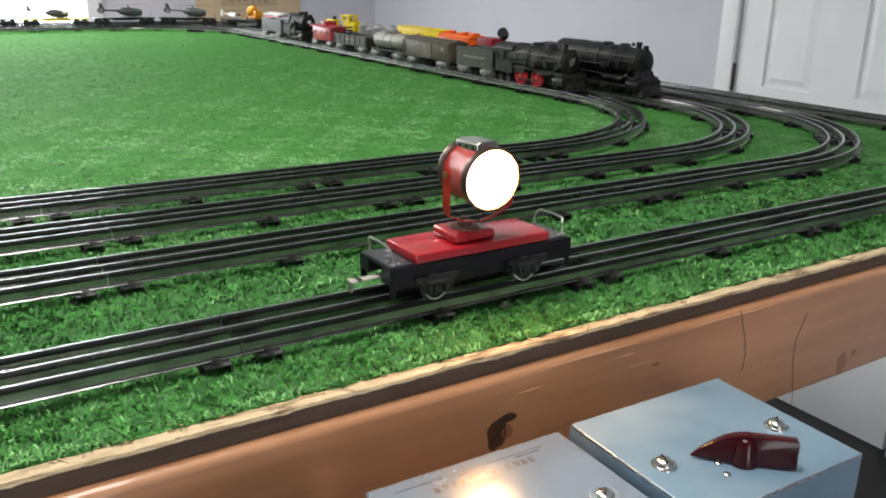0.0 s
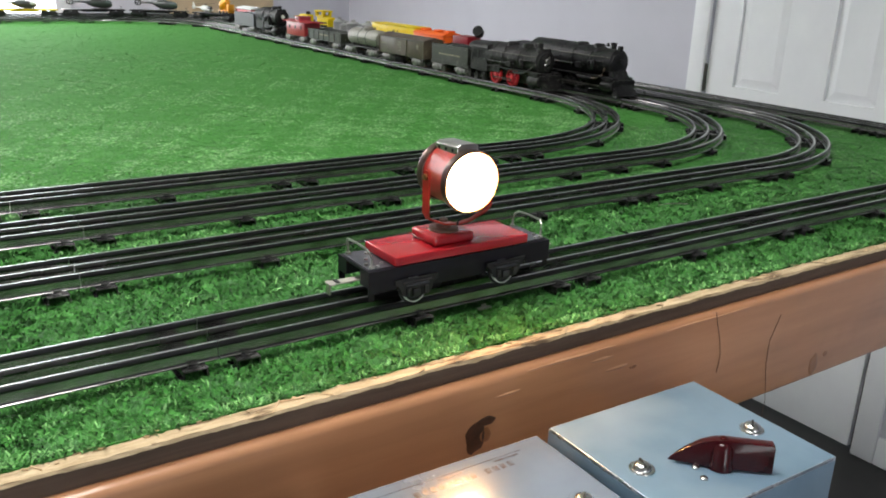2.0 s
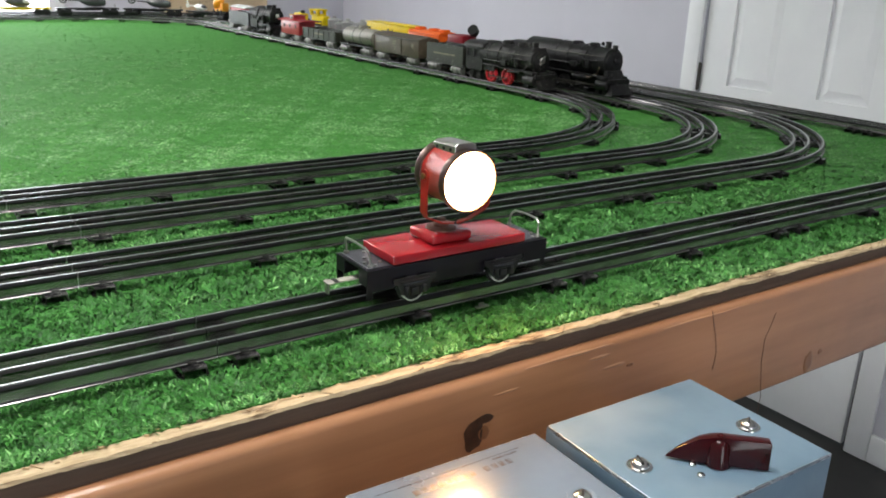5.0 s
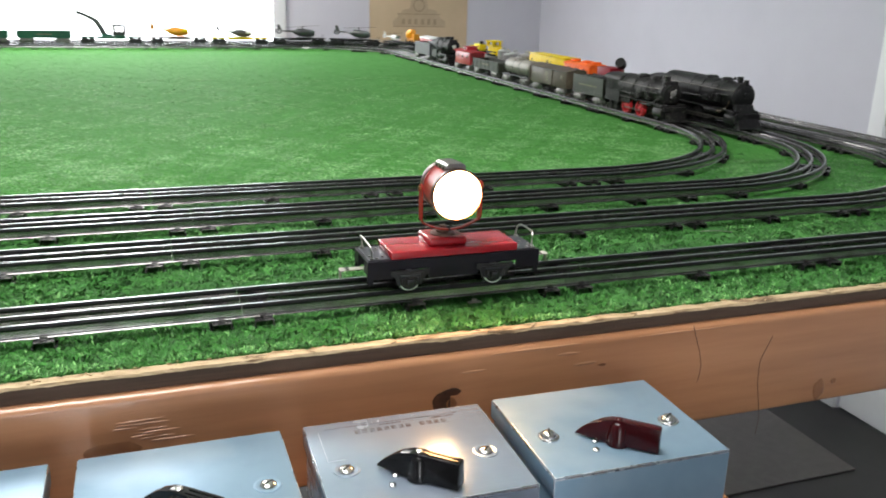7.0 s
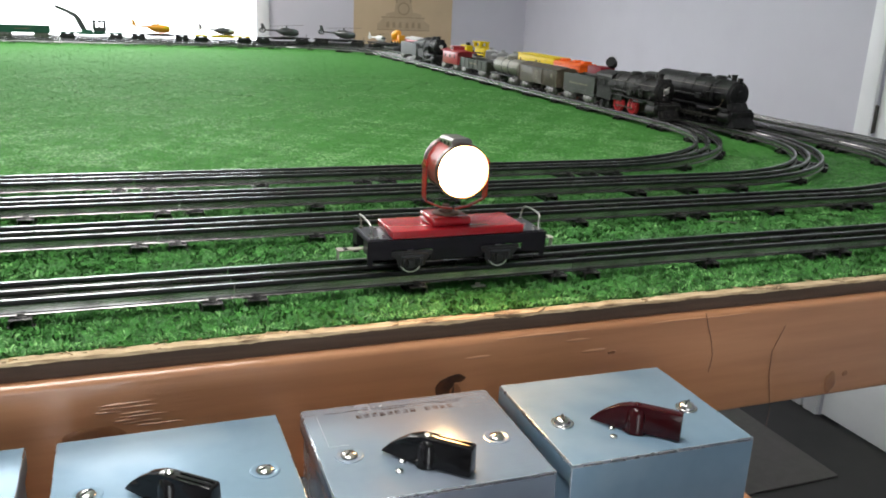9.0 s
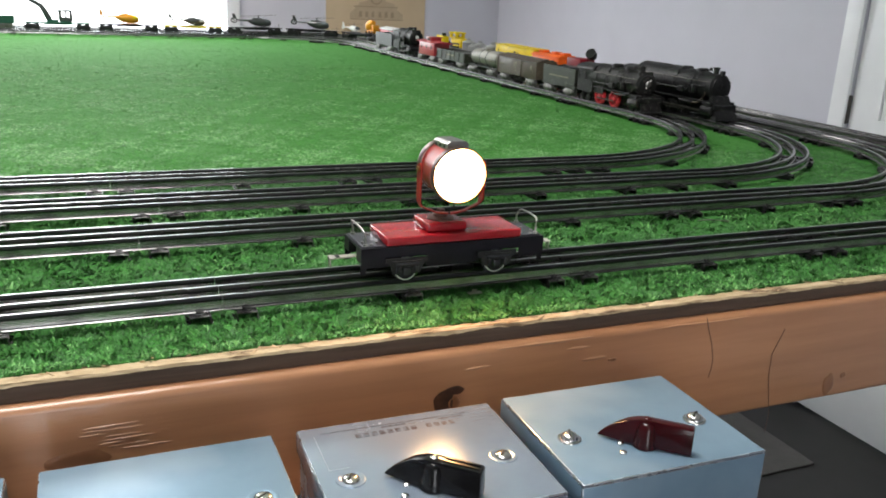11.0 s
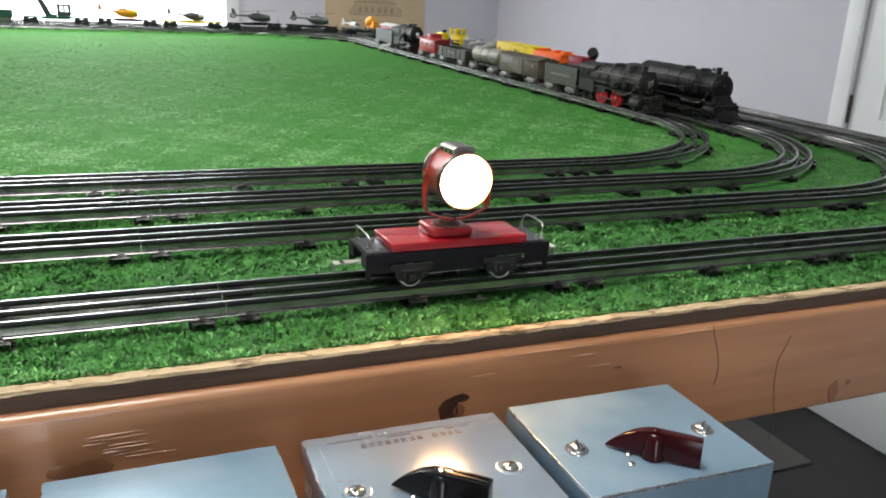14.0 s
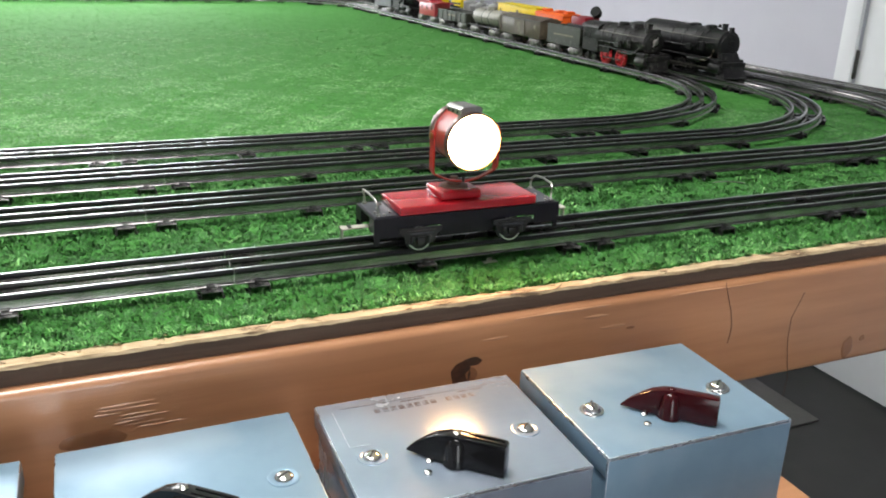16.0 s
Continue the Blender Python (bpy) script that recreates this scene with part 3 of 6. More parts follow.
def corner(x, y, heading, radius):
    for k in range(2):
        curve(pose(x, y, 0, 0, 0, heading), 45, radius, RAIL_DULL)
        a0, a1 = radians(heading), radians(heading + 45)
        x, y = x + radius * (math.sin(a1) - math.sin(a0)), y + radius * (math.cos(a0) - math.cos(a1))
        heading += 45


def loop(x0, x1, y0, y1, front_joint, radius=R_CURVE, right_radius=None):
    """An oval, laid anticlockwise: front, right side, back, left side."""
    rr = right_radius or radius
    run(x0 + radius, y0, 0, x1 - rr - x0 - radius, front_joint - x0 - radius)
    corner(x1 - rr, y0, 0, rr)
    run(x1, y0 + rr, 90, y1 - radius - y0 - rr, 0.0)
    corner(x1, y1 - radius, 90, radius)
    run(x1 - radius, y1, 180, x1 - x0 - 2 * radius, 0.0)
    corner(x0 + radius, y1, 180, radius)
    run(x0, y1 - radius, 270, y1 - y0 - 2 * radius, 0.0)
    corner(x0, y0 + radius, 270, radius)


A_Y, B_Y, C_Y, D_Y = 0.0175, 0.1585, 0.262, 0.360
A_X, B_X, C_X, D_X = 0.9935, 0.912, 0.830, 0.748
A_B, B_B, C_B, D_B = 2.985, 2.900, 2.815, 2.716
loop(-1.50, A_X, A_Y, A_B, -0.0877, R_CURVE, 0.24)
loop(-1.40, B_X, B_Y, B_B, -0.129, R_CURVE, 0.315)
loop(-1.30, C_X, C_Y, C_B, -0.106, R_CURVE, 0.317)
loop(-1.20, D_X, D_Y, D_B, 0.365)

# ---- control boxes ----
STEEL = material("blue_grey_sheet_steel", (0.205, 0.315, 0.41), 0.36, 0.42, second=(0.16, 0.255, 0.34), scale=12, rough2=0.50, spots=(0.31, 0.40, 0.47), spot_scale=7, spot_at=(0.50, 0.70), bump=0.08, bump_scale=50)
STEEL_WORN = material("worn_bright_sheet_steel", (0.37, 0.45, 0.55), 0.17, 0.62, second=(0.29, 0.36, 0.46), scale=14, rough2=0.28, spots=(0.41, 0.42, 0.46), spot_scale=8, spot_at=(0.5, 0.7), bump=0.10, bump_scale=40, brushed=0.00022)
EDGE = material("bare_worn_steel_edge", (0.62, 0.66, 0.70), 0.22, 0.9, second=(0.34, 0.41, 0.48), scale=60, mix=(0.42, 0.60), rough2=0.4)
CHROME = material("nickel_screw", (0.60, 0.60, 0.60), 0.2, 1.0, second=(0.5, 0.49, 0.46), scale=200)
BAKELITE = material("black_bakelite", (0.006, 0.006, 0.007), 0.14, 0.0, second=(0.010, 0.010, 0.010), scale=60, bump=0.06, bump_scale=90, spec=0.35)
MAROON = material("maroon_bakelite", (0.040, 0.003, 0.0045), 0.16, 0.0, second=(0.026, 0.002, 0.003), scale=60, bump=0.06, bump_scale=90, spec=0.35)
INK = material("worn_brown_print", (0.15, 0.115, 0.11), 0.2, 0.6, second=(0.27, 0.30, 0.36), scale=260, mix=(0.42, 0.60))
SCUFF = material("faint_scratch", (0.20, 0.20, 0.21), 0.5, 0.3, second=(0.34, 0.37, 0.41), scale=300)
DARK = material("dark_recess", (0.015, 0.015, 0.016), 0.7, scale=40)


def handle_bm(thick):
    """A pointer handle: tip at the origin, tail along +x, a fin with an arched top."""
    outline = [(0.0, 0.0012), (0.0215, 0.001), (0.0515, 0.001), (0.0515, 0.0155), (0.0508, 0.0164),
               (0.046, 0.0166), (0.034, 0.0167), (0.027, 0.0168), (0.022, 0.0162), (0.016, 0.0144), (0.010, 0.0108), (0.005, 0.0070), (0.0012, 0.0030)]
    bm = bmesh.new()
    rings = []
    for s in (-1, 1):
        ring = []
        for x, z in outline:
            half = 0.0006 + thick * min(1.0, x / 0.022) - 0.28 * thick * (z / 0.016)
            ring.append(bm.verts.new((x, s * half, z)))
        rings.append(ring)
    bm.faces.new(rings[0])
    bm.faces.new(rings[1][::-1])
    for k in range(len(outline)):
        j = (k + 1) % len(outline)
        bm.faces.new((rings[0][j], rings[0][k], rings[1][k], rings[1][j]))
    bmesh.ops.recalc_face_normals(bm, faces=bm.faces[:])
    bmesh.ops.bevel(bm, geom=bm.edges[:], offset=0.0004, segments=2, affect="EDGES", profile=0.5)
    return bm


def worn_edges(bm):
    """The rounded edges take the second material."""
    for f in bm.faces:
        if max(abs(c) for c in f.normal) < 0.985:
            f.material_index = 1
    return bm


def control_box(x0, label, steel, knob_mat, knob_label, dished, marks, turn=0.0, W=0.1145):
    D, HT = 0.098, 0.081
    c = thing("control_box", label, "control box", pose(x0, -0.102, -0.029 - HT, 0, 0, turn) @ pose(0, -D, 0), "control boxes on the shelf")
    part("case", box_bm(0.0016, W - 0.0016, 0.0014, D - 0.0015, 0.0, HT - 0.0016, 0.0010), steel, c)
    lid = bmesh.new()
    box_bm(0, W, 0, D, HT - 0.0014, HT, bm=lid)
    bmesh.ops.bevel(lid, geom=lid.edges[:], offset=0.0006, segments=3, affect="EDGES", profile=0.5)
    top = part("lid", worn_edges(lid), steel, c)
    top.data.materials.append(EDGE)
    part("front_plate", worn_edges(box_bm(0.0, W, 0.0, 0.0013, 0.0, HT - 0.0015, 0.0004, 2)), steel, top).data.materials.append(EDGE)
    for fx in (0.0, W - 0.0012):
        part("side_flange", worn_edges(box_bm(fx, fx + 0.0012, 0.0014, D, HT - 0.0125, HT - 0.0015, 0.0003, 2)), steel, top).data.materials.append(EDGE)
    for sx, sy in ((0.016, D - 0.055), (0.099, D - 0.057)):
        if dished:
            part("washer", lathe_bm([(0.0078, HT - 0.0002), (0.0076, HT + 0.0004), (0.0068, HT + 0.0006), (0.0056, HT + 0.0004), (0.0046, HT + 0.00005), (0.0, HT + 0.00005)], pose(sx, sy, 0)), steel, top)
            r, h = 0.0046, 0.0018
        else:
            part("washer", lathe_bm([(0.0068, HT), (0.0066, HT + 0.0007), (0.0050, HT + 0.0009), (0.0, HT + 0.0009)], pose(sx, sy, 0)), CHROME, top)
            r, h = 0.0051, 0.0040
        screw = part("screw", lathe_bm([(r, HT + 0.0004), (r * 0.98, HT + 0.35 * h), (r * 0.80, HT + 0.75 * h), (r * 0.45, HT + h), (0.0, HT + 1.05 * h)], pose(sx, sy, 0)), CHROME, top, "slotted nickel screw")
        part("slot", box_bm(-r * 0.72, r * 0.72, -0.00055, 0.00055, HT + 0.62 * h, HT + 1.06 * h), DARK, screw, m=pose(sx, sy, 0, 0, 0, 20 + 60 * random.random()))
    handle = part("pointer_handle", handle_bm(0.0042 if dished else 0.0032), knob_mat, c, knob_label, m=pose(0.033, D - 0.056, HT, 0, 0, -41))
    part("hub", lathe_bm([(0.0070, 0.0004), (0.0070, 0.0012), (0.0062, 0.0045), (0.0054, 0.0105), (0.0046, 0.0134), (0.0032, 0.0148), (0.0, 0.0154)], pose(0.0265, 0, 0), 28), knob_mat, handle)
    part("pivot_pin", lathe_bm([(0.0021, 0.0158), (0.0020, 0.0171), (0.0012, 0.0176), (0.0, 0.0177)], pose(0.0265, 0, 0), 14), CHROME if dished else knob_mat, handle)
    for yy in (-0.0016, 0.0016) if dished else ():
        part("ridge", moved(box_bm(0.0, 0.0185, yy - 0.0005, yy + 0.0005, -0.0004, 0.0006, 0.0002, 1), pose(0.0315, 0, 0.0167, 0, 0.6, 0)), knob_mat, handle)
    for sx, sy in ((0.041, D - 0.068), (0.037, D - 0.077)):
        part("contact_stud", lathe_bm([(0.0021, HT), (0.0019, HT + 0.001), (0.001, HT + 0.0016), (0.0, HT + 0.0017)], pose(sx, sy, 0), 14), CHROME, top)
    if marks:
        for k in range(13):
            if k == 8:
                continue
            part("print_mark", box_bm(0.0295 + 0.0046 * k, 0.0295 + 0.0046 * k + 0.0032, D - 0.0172, D - 0.0132, HT + 0.00005, HT + 0.00015), INK, top, smooth=0)
        part("print_rule", box_bm(0.012, 0.098, D - 0.0078, D - 0.0073, HT + 0.00005, HT + 0.00015), INK, top, smooth=0)
        for xa, xb in ((0.046, 0.060), (0.080, 0.095)):
            part("print_mark", box_bm(xa, xb, D - 0.0105, D - 0.0092, HT + 0.00005, HT + 0.00015), INK, top, smooth=0)
        part("scratch", box_bm(0.0075, 0.0079, D - 0.044, D - 0.010, HT + 0.00005, HT + 0.00012), SCUFF, top, smooth=0)
        part("scratch", box_bm(0.0075, 0.018, D - 0.0444, D - 0.0440, HT + 0.00005, HT + 0.00012), SCUFF, top, smooth=0)
    return c


control_box(-0.3215, "dull blue-grey steel control box with a black handle", STEEL, BAKELITE, "glossy black pointer handle", True, False)
control_box(-0.1925, "dull blue-grey steel control box with a black handle and dished screws", STEEL, BAKELITE, "glossy black pointer handle", True, False)
control_box(-0.0645, "bright worn steel control box with faded printing and a black handle", STEEL_WORN, BAKELITE, "glossy black pointer handle", True, True, -1.2, 0.1155)
control_box(0.0615, "blue-grey steel control box with a maroon handle", STEEL, MAROON, "glossy maroon pointer handle", False, False, -1.3, 0.1158)

# ---- searchlight car in front ----
RED = material("red_enamel", (0.36, 0.010, 0.016), 0.20, 0.0, second=(0.30, 0.008, 0.013), scale=30, coat=0.5, bump=0.06, bump_scale=60)
RED_DRUM = material("orange_red_enamel", (0.40, 0.026, 0.016), 0.30, 0.0, second=(0.28, 0.015, 0.011), scale=70, mix=(0.42, 0.60), spec=0.35, bump=0.06, bump_scale=90)
GUNMETAL = material("dark_grey_frame_paint", (0.0045, 0.0036, 0.0062), 0.34, 0.0, second=(0.009, 0.0075, 0.012), scale=45, bump=0.1, bump_scale=120, spec=0.3)
TIN = material("nickel_trim", (0.48, 0.46, 0.43), 0.28, 0.95, second=(0.36, 0.34, 0.32), scale=60)
BRASS = material("brass_bolt", (0.42, 0.26, 0.10), 0.35, 0.9, second=(0.3, 0.18, 0.07), scale=90)
COUPLER = material("dull_plated_coupler", (0.46, 0.44, 0.38), 0.5, 0.25, second=(0.34, 0.32, 0.28), scale=90)
RIM = material("tarnished_nickel_rim", (0.17, 0.10, 0.085), 0.30, 0.9, second=(0.11, 0.065, 0.055), scale=80, bump=0.05)
RUST = material("dull_brown_metal", (0.16, 0.07, 0.05), 0.4, 0.5, second=(0.10, 0.045, 0.032), scale=90, bump=0.1)
PLATFORM = material("worn_grey_platform_steel", (0.10, 0.10, 0.115), 0.3, 0.5, second=(0.05, 0.05, 0.06), scale=60, bump=0.1, bump_scale=120)
LENS = glow("lit_lens", (1.0, 0.52, 0.20), 120.0)
ln_nodes, ln_links = LENS.node_tree.nodes, LENS.node_tree.links
spot_tex, spot_ramp, spot_mix = ln_nodes.new("ShaderNodeTexNoise"), ln_nodes.new("ShaderNodeMapRange"), ln_nodes.new("ShaderNodeMix")
spot_tex.inputs["Scale"].default_value = 80.0
spot_ramp.inputs["From Min"].default_value, spot_ramp.inputs["From Max"].default_value = 0.57, 0.63
spot_mix.data_type = "RGBA"
spot_mix.inputs["A"].default_value, spot_mix.inputs["B"].default_value = (1.0, 0.52, 0.20, 1), (0.0048, 0.0040, 0.0010, 1)
ln_links.new(spot_tex.outputs["Fac"], spot_ramp.inputs["Value"])
ln_links.new(spot_ramp.outputs[0], spot_mix.inputs["Factor"])
ln_links.new(spot_mix.outputs["Result"], ln_nodes["Principled BSDF"].inputs["Emission Color"])
BLACK_STEEL = material("blackened_steel", (0.012, 0.012, 0.014), 0.42, 0.3, second=(0.024, 0.023, 0.024), scale=40, bump=0.15, bump_scale=120)
NICKEL_WHEEL = material("nickel_wheel", (0.78, 0.77, 0.75), 0.3, 0.35, second=(0.66, 0.65, 0.63), scale=80)


def wheel_bm(r, y, width=0.0042, seg=24):
    """A flanged wheel standing across y, its tread outward of the flange for either side."""
    s = 1 if y > 0 else -1
    prof = [(0.0, 0.0), (r + 0.0016, 0.0), (r + 0.0016, 0.001), (r, 0.0014), (r * 0.985, width), (r * 0.8, width), (r * 0.74, width - 0.0008), (r * 0.32, width - 0.0008), (r * 0.26, width + 0.0004), (0.0, width + 0.0006)]
    return lathe_bm(prof, pose(0, y, 0, -90 * s, 0, 0), seg)


def truck(parent, x, mat, wheel_mat, r=0.0088, base=0.036, half=0.0205, label="", slim=1.0):
    """Two wheelsets and two side frames under a car; local z = 0 is the rail top."""
    t = part("truck", box_bm(-0.006, 0.006, -half + 0.003, half - 0.003, r - 0.001, r + 0.004), mat, parent, label, m=pose(x, 0, 0))
    for s in (-1, 1):
        y0, y1 = sorted((s * half, s * (half + 0.0028)))
        o = [(-base / 2 - 0.007, r + 0.001), (-base / 2 - 0.004, r - 0.0045), (-base / 2 + 0.005, r - 0.004), (-0.007, r - 0.006), (0.007, r - 0.006), (base / 2 - 0.005, r - 0.004), (base / 2 + 0.004, r - 0.0045), (base / 2 + 0.007, r + 0.001), (base / 2 + 0.003, r + 0.0048), (0.008, r + 0.0062), (-0.008, r + 0.0062), (-base / 2 - 0.003, r + 0.0048)]
        o = [(a, r + 0.0012 + (b - r - 0.0012) * slim) for a, b in o]
        part("side_frame", prism_bm(o, y0, y1, 0.0005), mat, t)
        for jx in (-base / 2, base / 2):
            part("journal", box_bm(jx - 0.0026, jx + 0.0026, min(s * (half + 0.0020), s * (half + 0.0040)), max(s * (half + 0.0020), s * (half + 0.0040)), r - 0.0026, r + 0.0030, 0.0006, 1), mat, t)
        for wx in (-base / 2, base / 2):
            part("wheel", moved(wheel_bm(r, s * 0.0156), pose(wx, 0, r)), wheel_mat, t)
    for wx in (-base / 2, base / 2):
        part("axle", cyl_bm(0.0016, 0.031, pose(wx, 0.0155, r, 90, 0, 0), 8), mat, t)
    return t


CAR_X, CAR_Y = 0.0705, 0.0150
car = thing("searchlight_car", "toy searchlight car with a red deck and a lit lamp", "train car", pose(CAR_X, CAR_Y, RAIL_Z))
CH = 0.0685
ft, fb, hw = 0.0240, 0.0140, 0.0195
frame_bm = bmesh.new()
box_bm(-CH, CH, -hw, hw, ft - 0.0012, ft, bm=frame_bm)
for s in (-1, 1):
    y0, y1 = sorted((s * hw, s * (hw - 0.0014)))
    box_bm(-CH, CH, y0, y1, 0.0165, ft - 0.0012, bm=frame_bm)
    for e in (-1, 1):
        x0, x1 = sorted((e * CH, e * (CH - 0.019)))
        box_bm(x0, x1, y0, y1, 0.0105, 0.0165, bm=frame_bm)
        box_bm(e * (CH - 0.0255) - 0.0008, e * (CH - 0.0255) + 0.0008, y0, y1, 0.0130, 0.0165, bm=frame_bm)
    x0, x1 = sorted((s * CH, s * (CH - 0.0014)))
    box_bm(x0, x1, -hw + 0.0014, -0.009, fb, ft - 0.0012, bm=frame_bm)
    box_bm(x0, x1, 0.009, hw - 0.0014, fb, ft - 0.0012, bm=frame_bm)
part("frame", frame_bm, GUNMETAL, car, "dark grey pressed steel frame")
part("deck", box_bm(-0.0505, 0.0505, -0.0188, 0.0188, ft + 0.0002, ft + 0.0062, 0.0010, 3), RED, car, "glossy red wooden deck")
ped = part("pedestal", box_bm(-0.0200, 0.0105, -0.0140, 0.0140, ft + 0.0063, ft + 0.0128, 0.0022, 3), RED, car, "glossy red pedestal")
part("cap", lathe_bm([(0.0098, ft + 0.0128), (0.0096, ft + 0.0138), (0.0075, ft + 0.0146), (0.0, ft + 0.0148)], pose(-0.005, -0.001, 0), 28), RUST, ped, "dull brown turntable plate")
part("swivel", lathe_bm([(0.0052, ft + 0.0147), (0.0052, ft + 0.0160), (0.0030, ft + 0.0168), (0.0026, ft + 0.0196), (0.0, ft + 0.0196)], pose(-0.005, -0.001, 0), 24), RUST, ped)

LX, LY, LZ = 0.0668 - CAR_X, -0.0115 - CAR_Y, 0.0893 - RAIL_Z
lamp_m = pose(LX, LY, LZ, 90 + 2, 0, -2)
lamp = part("lamp_drum", lathe_bm([(0.0, -0.0325), (0.0130, -0.0325), (0.0172, -0.0317), (0.0178, -0.0295), (0.0178, -0.002), (0.0183, -0.001), (0.0183, 0.0)], lamp_m, 40), RED_DRUM, car, "orange-red lamp drum")
part("rear_band", lathe_bm([(0.0176, -0.0327), (0.0186, -0.0323), (0.0191, -0.0290), (0.0187, -0.0262), (0.0179, -0.0260)], lamp_m, 40), RIM, lamp, "tarnished nickel band")
part("rear_cover", lathe_bm([(0.0, -0.0347), (0.0080, -0.0343), (0.0150, -0.0333), (0.0176, -0.0326)], lamp_m, 40), RIM, lamp)
part("front_rim", lathe_bm([(0.0179, -0.0042), (0.0190, -0.0038), (0.0194, -0.0010), (0.0192, 0.0016), (0.0182, 0.0022), (0.0176, 0.0010)], lamp_m, 40), RIM, lamp, "tarnished nickel front rim")
part("lens", lathe_bm([(0.0176, 0.0008), (0.0150, 0.0022), (0.0090, 0.0036), (0.0, 0.0042)], lamp_m, 40), LENS, lamp, "glowing lamp lens")
vent = prism_bm([(-0.0078, 0.0160), (-0.0078, 0.0205), (-0.0052, 0.0222), (0.0052, 0.0222), (0.0078, 0.0205), (0.0078, 0.0160)], 0.0, 0.0235, 0.0005)
vent = part("vent", moved(vent, pose(LX, LY + 0.0035, LZ, -2, 0, 0)), TIN, lamp, "nickel vent hood", smooth=0)
for s in (-1, 1):
    for k in range(3):
        part("vent_hole", moved(cyl_bm(0.0011, 0.0006, pose(s * 0.0076, 0.0045 + 0.0072 * k, 0.0183, 0, 90 * s, 0), 10), pose(LX, LY + 0.0035, LZ, -2, 0, 0)), DARK, vent)
# yoke: a strap bent into a U
yr = 0.0232
path = [(-yr, 0.003), (-yr, -0.008), (-yr, -0.0195), (-yr + 0.0014, -0.0228), (-yr + 0.005, -0.0245), (-0.010, -0.0278), (0.0, -0.0292), (0.010, -0.0278), (yr - 0.005, -0.0245), (yr - 0.0014, -0.0228), (yr, -0.0195), (yr, -0.008), (yr, 0.003)]
ybm = bmesh.new()
prev = None
for i, (x, z) in enumerate(path):
    nx, nz = path[min(i + 1, len(path) - 1)][0] - path[max(i - 1, 0)][0], path[min(i + 1, len(path) - 1)][1] - path[max(i - 1, 0)][1]
    ln_ = math.hypot(nx, nz)
    wd = 0.0034 if abs(x) > yr - 0.0005 else 0.0016
    ux, uz = -nz / ln_ * 0.0005, nx / ln_ * 0.0005
    ring = [ybm.verts.new((x + a * ux, y, z + a * uz)) for a, y in ((-1, -wd), (1, -wd), (1, wd), (-1, wd))]
    if prev:
        for k in range(4):
            ybm.faces.new((prev[k], prev[(k + 1) % 4], ring[(k + 1) % 4], ring[k]))
    prev = ring
bmesh.ops.recalc_face_normals(ybm, faces=ybm.faces[:])
YY = LY + 0.0125
yoke = part("yoke", moved(ybm, pose(LX, YY, LZ)), RED_DRUM, car, "red U-shaped yoke")
for s in (-1, 1):
    part("yoke_eye", cyl_bm(0.0038, 0.0011, pose(LX + s * (yr - 0.0005), YY, LZ + 0.003, 0, 90 * s, 0), 20), RED_DRUM, yoke)
    part("yoke_bolt", cyl_bm(0.0020, 0.0022, pose(LX + s * (yr - 0.0002), YY, LZ + 0.003, 0, 90 * s, 0), 6), BRASS, yoke, "brass hexagonal bolt")
part("lamp_lead", tube_bm([(LX + 0.001, YY - 0.004, LZ - 0.0175), (LX, YY - 0.006, LZ - 0.023), (LX - 0.003, YY - 0.005, LZ - 0.026), (LX - 0.001, YY - 0.002, LZ - 0.0290)], 0.0007, 8), DARK, lamp)

